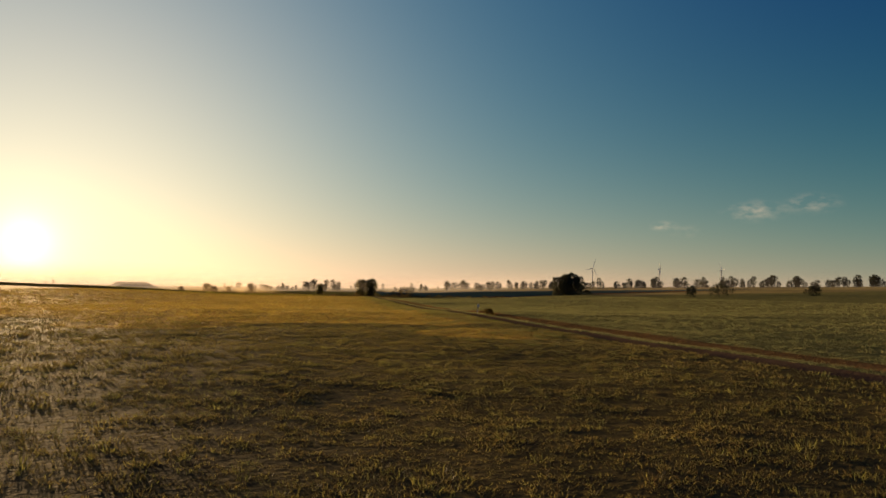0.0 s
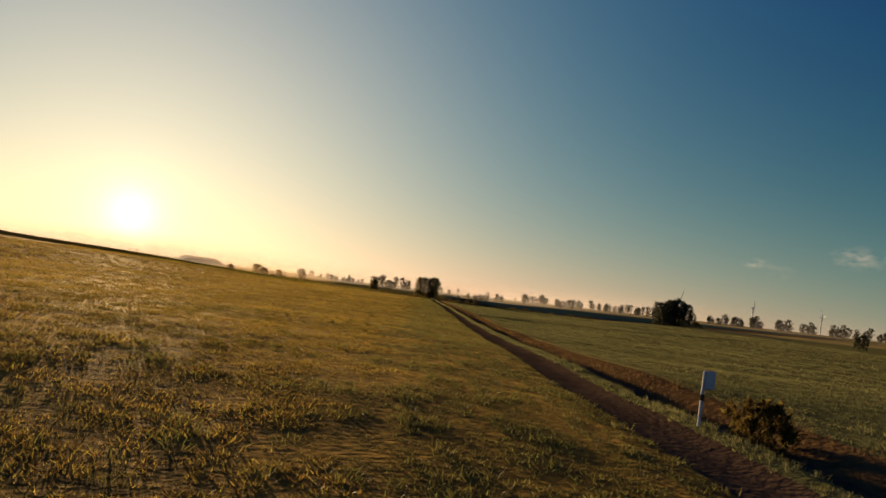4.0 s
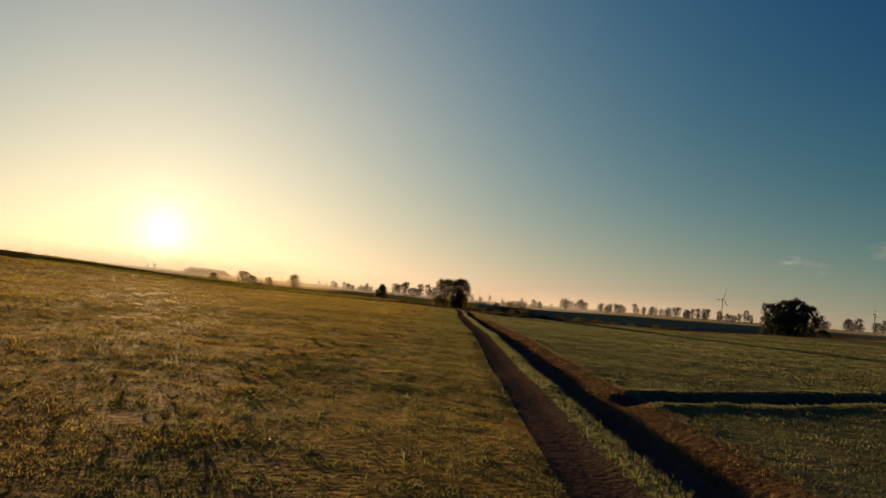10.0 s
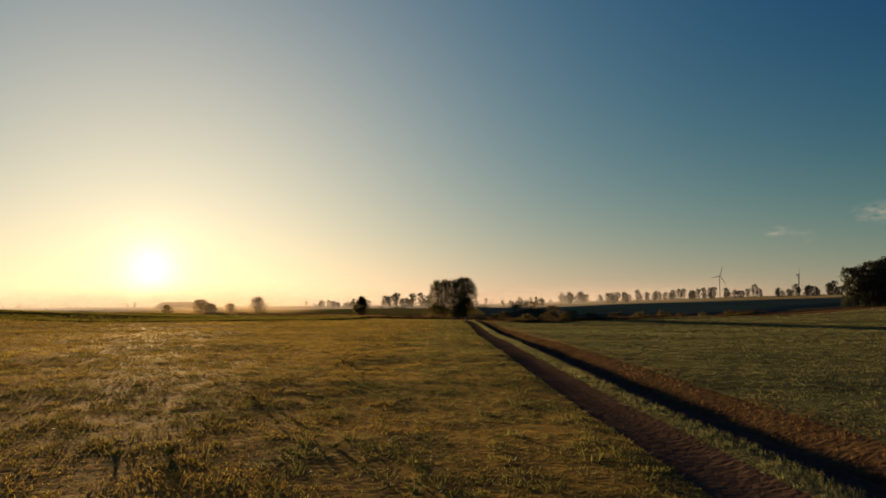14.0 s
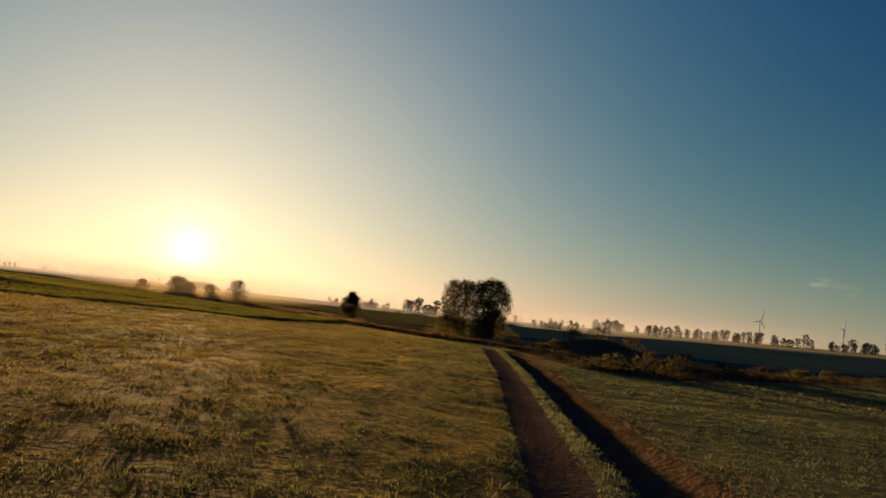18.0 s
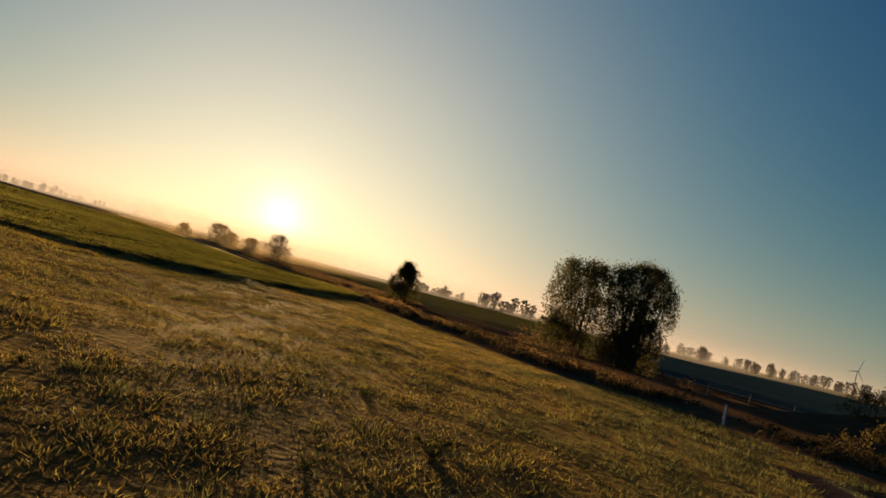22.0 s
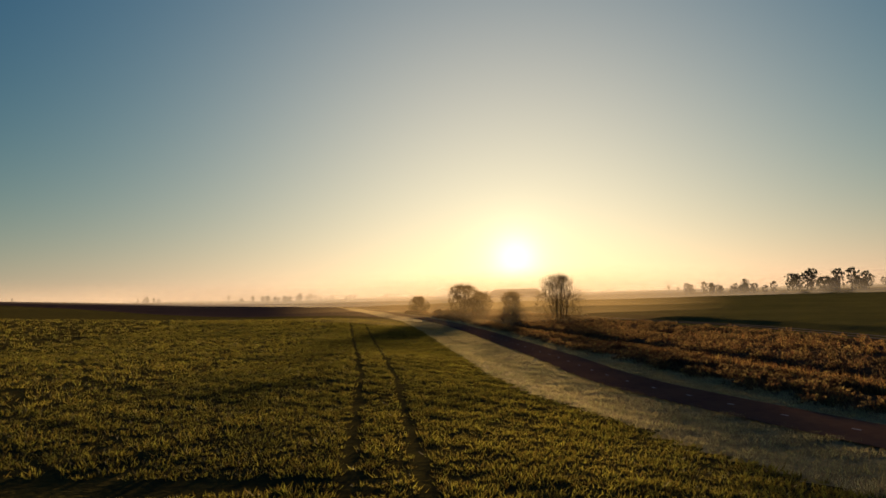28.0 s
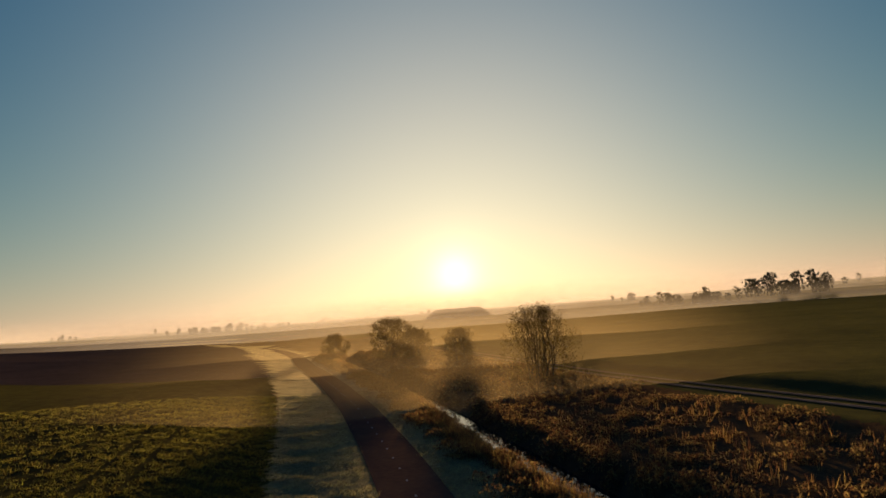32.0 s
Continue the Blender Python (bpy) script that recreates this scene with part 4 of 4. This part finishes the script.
pole = build_post("marker_post", 14.3, 94.0, 1.15, 0.035, M_WHITE, "thin weathered white marker pole with dark band and small sign plate")
v, f = [], []
limb(v, f, [Vector((0, 0, z)) for z in (0.56, 0.57, 0.68, 0.69)], [0.038, 0.045, 0.045, 0.038], 10)
part("band", [tuple(p) for p in v], f, M_BARK, pole, "dark band round the pole", True)
v, f = [(x, y, z) for z in (0.82, 1.2) for y in (-0.05, -0.03) for x in (0.01, 0.22)], [(0, 2, 3, 1), (4, 5, 7, 6), (0, 1, 5, 4), (2, 6, 7, 3), (0, 4, 6, 2), (1, 3, 7, 5)]
part("sign_plate", v, f, M_WHITE, pole, "small pale sign plate")
build_post("marker_post", 2.7, 402.4, 0.8, 0.045, M_WHITE, "short white post at the field corner")
for k, (x, y) in enumerate(((9, 441), (12.5, 440), (16, 439), (20, 437.5), (24, 435), (28, 433), (32, 431))):
    tagged(build_post("fence_post", x, y, 1.1, 0.06, M_WOOD, "grey wooden fence post by the path"), group="fence posts by the path")

# short white dashes along the middle of the cycle path
mids = resample(CYCLE[4:14], 0.3)
gone = 0.0
for a, b in zip(mids, mids[1:]):
    gone += (b - a).length
    if gone > 2.7:
        gone = 0.0
        d = (b - a).normalized()
        n = Vector((-d.y, d.x)) * 0.05
        q = [a + n, a - n, a + d * 0.32 - n, a + d * 0.32 + n]
        zz = -0.46 + 0.03 + 0.004
        ob = mesh_object("dash", [(p.x, p.y, zz) for p in q] + [(p.x, p.y, zz - 0.01) for p in q], [(0, 1, 2, 3), (7, 6, 5, 4), (0, 4, 5, 1), (1, 5, 6, 2), (2, 6, 7, 3), (3, 7, 4, 0)], [M_PAINT], cycle_path)


# ---- far buildings ----
def box(x0, y0, z0, x1, y1, z1):
    v = [(x, y, z) for z in (z0, z1) for y in (y0, y1) for x in (x0, x1)]
    return v, [(0, 2, 3, 1), (4, 5, 7, 6), (0, 1, 5, 4), (2, 6, 7, 3), (0, 4, 6, 2), (1, 3, 7, 5)]


def build_house(name, label, category, x, y, turn, wide, deep, eaves, ridge, windows):
    root = new(name)
    root.matrix_basis = pose(x, y, height(x, y), 0, 0, turn)
    v, f = box(-wide / 2, -deep / 2, -0.3, wide / 2, deep / 2, eaves)
    part("wall", v, f, M_WALL, root)
    w, d = wide / 2 + 0.4, deep / 2 + 0.5
    hip = w - deep * 0.45
    v = [(-w, -d, eaves - 0.1), (w, -d, eaves - 0.1), (hip, 0, ridge), (-hip, 0, ridge), (-w, d, eaves - 0.1), (w, d, eaves - 0.1)]
    v += [(p[0], p[1], p[2] + 0.25) for p in v]
    f = [(6, 7, 8, 9), (9, 8, 11, 10), (1, 0, 3, 2), (2, 3, 4, 5), (0, 1, 7, 6), (5, 4, 10, 11), (0, 6, 9, 3), (3, 9, 10, 4), (1, 2, 8, 7), (2, 5, 11, 8)]
    part("roof", v, f, M_ROOF, root)
    for k in range(windows):
        cx = -wide / 2 + wide * (k + 0.5) / windows
        v, f = box(cx - 0.6, -deep / 2 - 0.05, 1.0, cx + 0.6, -deep / 2 + 0.05, 2.3)
        part("window", v, f, M_PANE, root)
    return tagged(root, label, category)


build_house("barn", "long low barn dim in the morning mist", "barn", -355, 1130, 24, 60, 20, 2.6, 8.0, 6)


# ---- morning mist lying over the far fields ----
def mist_material(name, density, colour):
    m = bpy.data.materials.new(name)
    m.use_nodes = True
    nt = m.node_tree
    nt.nodes.remove(nt.nodes["Principled BSDF"])
    tr, di, tl, mx, ms = [nt.nodes.new("ShaderNode" + k) for k in ("BsdfTransparent", "BsdfDiffuse", "BsdfTranslucent", "MixShader", "MixShader")]
    di.inputs["Color"].default_value = tl.inputs["Color"].default_value = (*colour, 1)
    mx.inputs[0].default_value = 0.75
    tc, up, no, mul = [nt.nodes.new("ShaderNode" + k) for k in ("TexCoord", "MapRange", "TexNoise", "Math")]
    at = nt.nodes.new("ShaderNodeAttribute")
    at.attribute_name = "fade"
    up.interpolation_type = "SMOOTHSTEP"
    up.inputs["From Min"].default_value, up.inputs["From Max"].default_value = 1.0, 0.0
    up.inputs["To Min"].default_value, up.inputs["To Max"].default_value = density, 0.0
    nt.links.new(at.outputs["Fac"], up.inputs["Value"])
    no.inputs["Scale"].default_value, no.inputs["Detail"].default_value = 0.006, 3
    nt.links.new(tc.outputs["Object"], no.inputs["Vector"])
    vary = nt.nodes.new("ShaderNodeMapRange")
    vary.inputs["From Min"].default_value, vary.inputs["From Max"].default_value = 0.3, 0.7
    vary.inputs["To Min"].default_value, vary.inputs["To Max"].default_value = 0.55, 1.1
    nt.links.new(no.outputs["Fac"], vary.inputs["Value"])
    mul.operation = "MULTIPLY"
    nt.links.new(up.outputs[0], mul.inputs[0])
    nt.links.new(vary.outputs[0], mul.inputs[1])
    nt.links.new(mul.outputs[0], ms.inputs[0])
    nt.links.new(di.outputs[0], mx.inputs[1])
    nt.links.new(tl.outputs[0], mx.inputs[2])
    nt.links.new(tr.outputs[0], ms.inputs[1])
    nt.links.new(mx.outputs[0], ms.inputs[2])
    nt.links.new(ms.outputs[0], nt.nodes["Material Output"].inputs["Surface"])
    return m


def mist_bank(radius, high, density, colour):
    """A low bank of ground mist in a wide arc."""
    n, rows = 90, 8
    v = []
    for j in range(rows + 1):
        for i in range(n + 1):
            a = radians(-75 + 175 * i / n)
            rr = radius * (1 + 0.05 * math.sin(a * 5 + radius) + 0.03 * math.sin(a * 13))
            x, y = -30 - math.sin(a) * rr, 330 + math.cos(a) * rr
            lift = 0.023 * max(x - 45, 0) * 0.9
            v.append((x, y, -1.5 + lift + high * j / rows * (1 + 0.25 * math.sin(a * 9 + radius))))
    idx = np.arange((n + 1) * (rows + 1)).reshape(rows + 1, n + 1)
    f = np.stack([idx[:-1, :-1], idx[:-1, 1:], idx[1:, 1:], idx[1:, :-1]], -1).reshape(-1, 4)
    drift = [0.25 + 0.75 * math.exp(-((-75 + 175 * i / n - 30) / 38) ** 2) for i in range(n + 1)]
    fades = [(1 - j / rows) * drift[i] for j in range(rows + 1) for i in range(n + 1)]
    ob = mesh_object("mist_bank", v, f, [mist_material("mist", density, colour)], None, None, True)
    ob.data.attributes.new("fade", "FLOAT", "POINT").data.foreach_set("value", fades)
    return tagged(ob, "thin pale morning mist lying over distant fields", "mist", kind="stuff")


for radius, high, density in ((500, 15, 0.45), (850, 30, 0.48), (1500, 50, 0.5), (2700, 84, 0.6)):
    mist_bank(radius, high, density, (0.44, 0.42, 0.42))


def mist_glow_veil(x, y, wide, high, density):
    """A soft-edged misty sheet over the stream valley, square to the low sun; its gold adds sun glow."""
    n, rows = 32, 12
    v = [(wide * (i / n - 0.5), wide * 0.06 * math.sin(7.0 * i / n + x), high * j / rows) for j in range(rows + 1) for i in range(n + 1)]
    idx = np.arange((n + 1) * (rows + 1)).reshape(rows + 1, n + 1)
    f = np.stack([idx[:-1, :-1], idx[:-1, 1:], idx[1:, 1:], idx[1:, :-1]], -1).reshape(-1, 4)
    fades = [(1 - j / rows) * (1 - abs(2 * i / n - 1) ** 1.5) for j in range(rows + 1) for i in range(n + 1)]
    ob = mesh_object("mist_glow_veil", v, f, [mist_material("valley_glow_mist", density, (0.80, 0.60, 0.32))], None, None, True)
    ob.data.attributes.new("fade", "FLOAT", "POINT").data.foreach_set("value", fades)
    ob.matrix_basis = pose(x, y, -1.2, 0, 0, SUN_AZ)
    return tagged(ob, "thin mist sheet tinted golden for sun glow over the stream valley", "mist", kind="stuff")


# sheets lined up on the sun's bearing, adding its golden haze round the stream trees
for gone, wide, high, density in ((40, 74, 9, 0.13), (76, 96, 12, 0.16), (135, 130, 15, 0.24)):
    mist_glow_veil(-74 - 0.44 * gone, 508 + 0.9 * gone, wide, high, density)
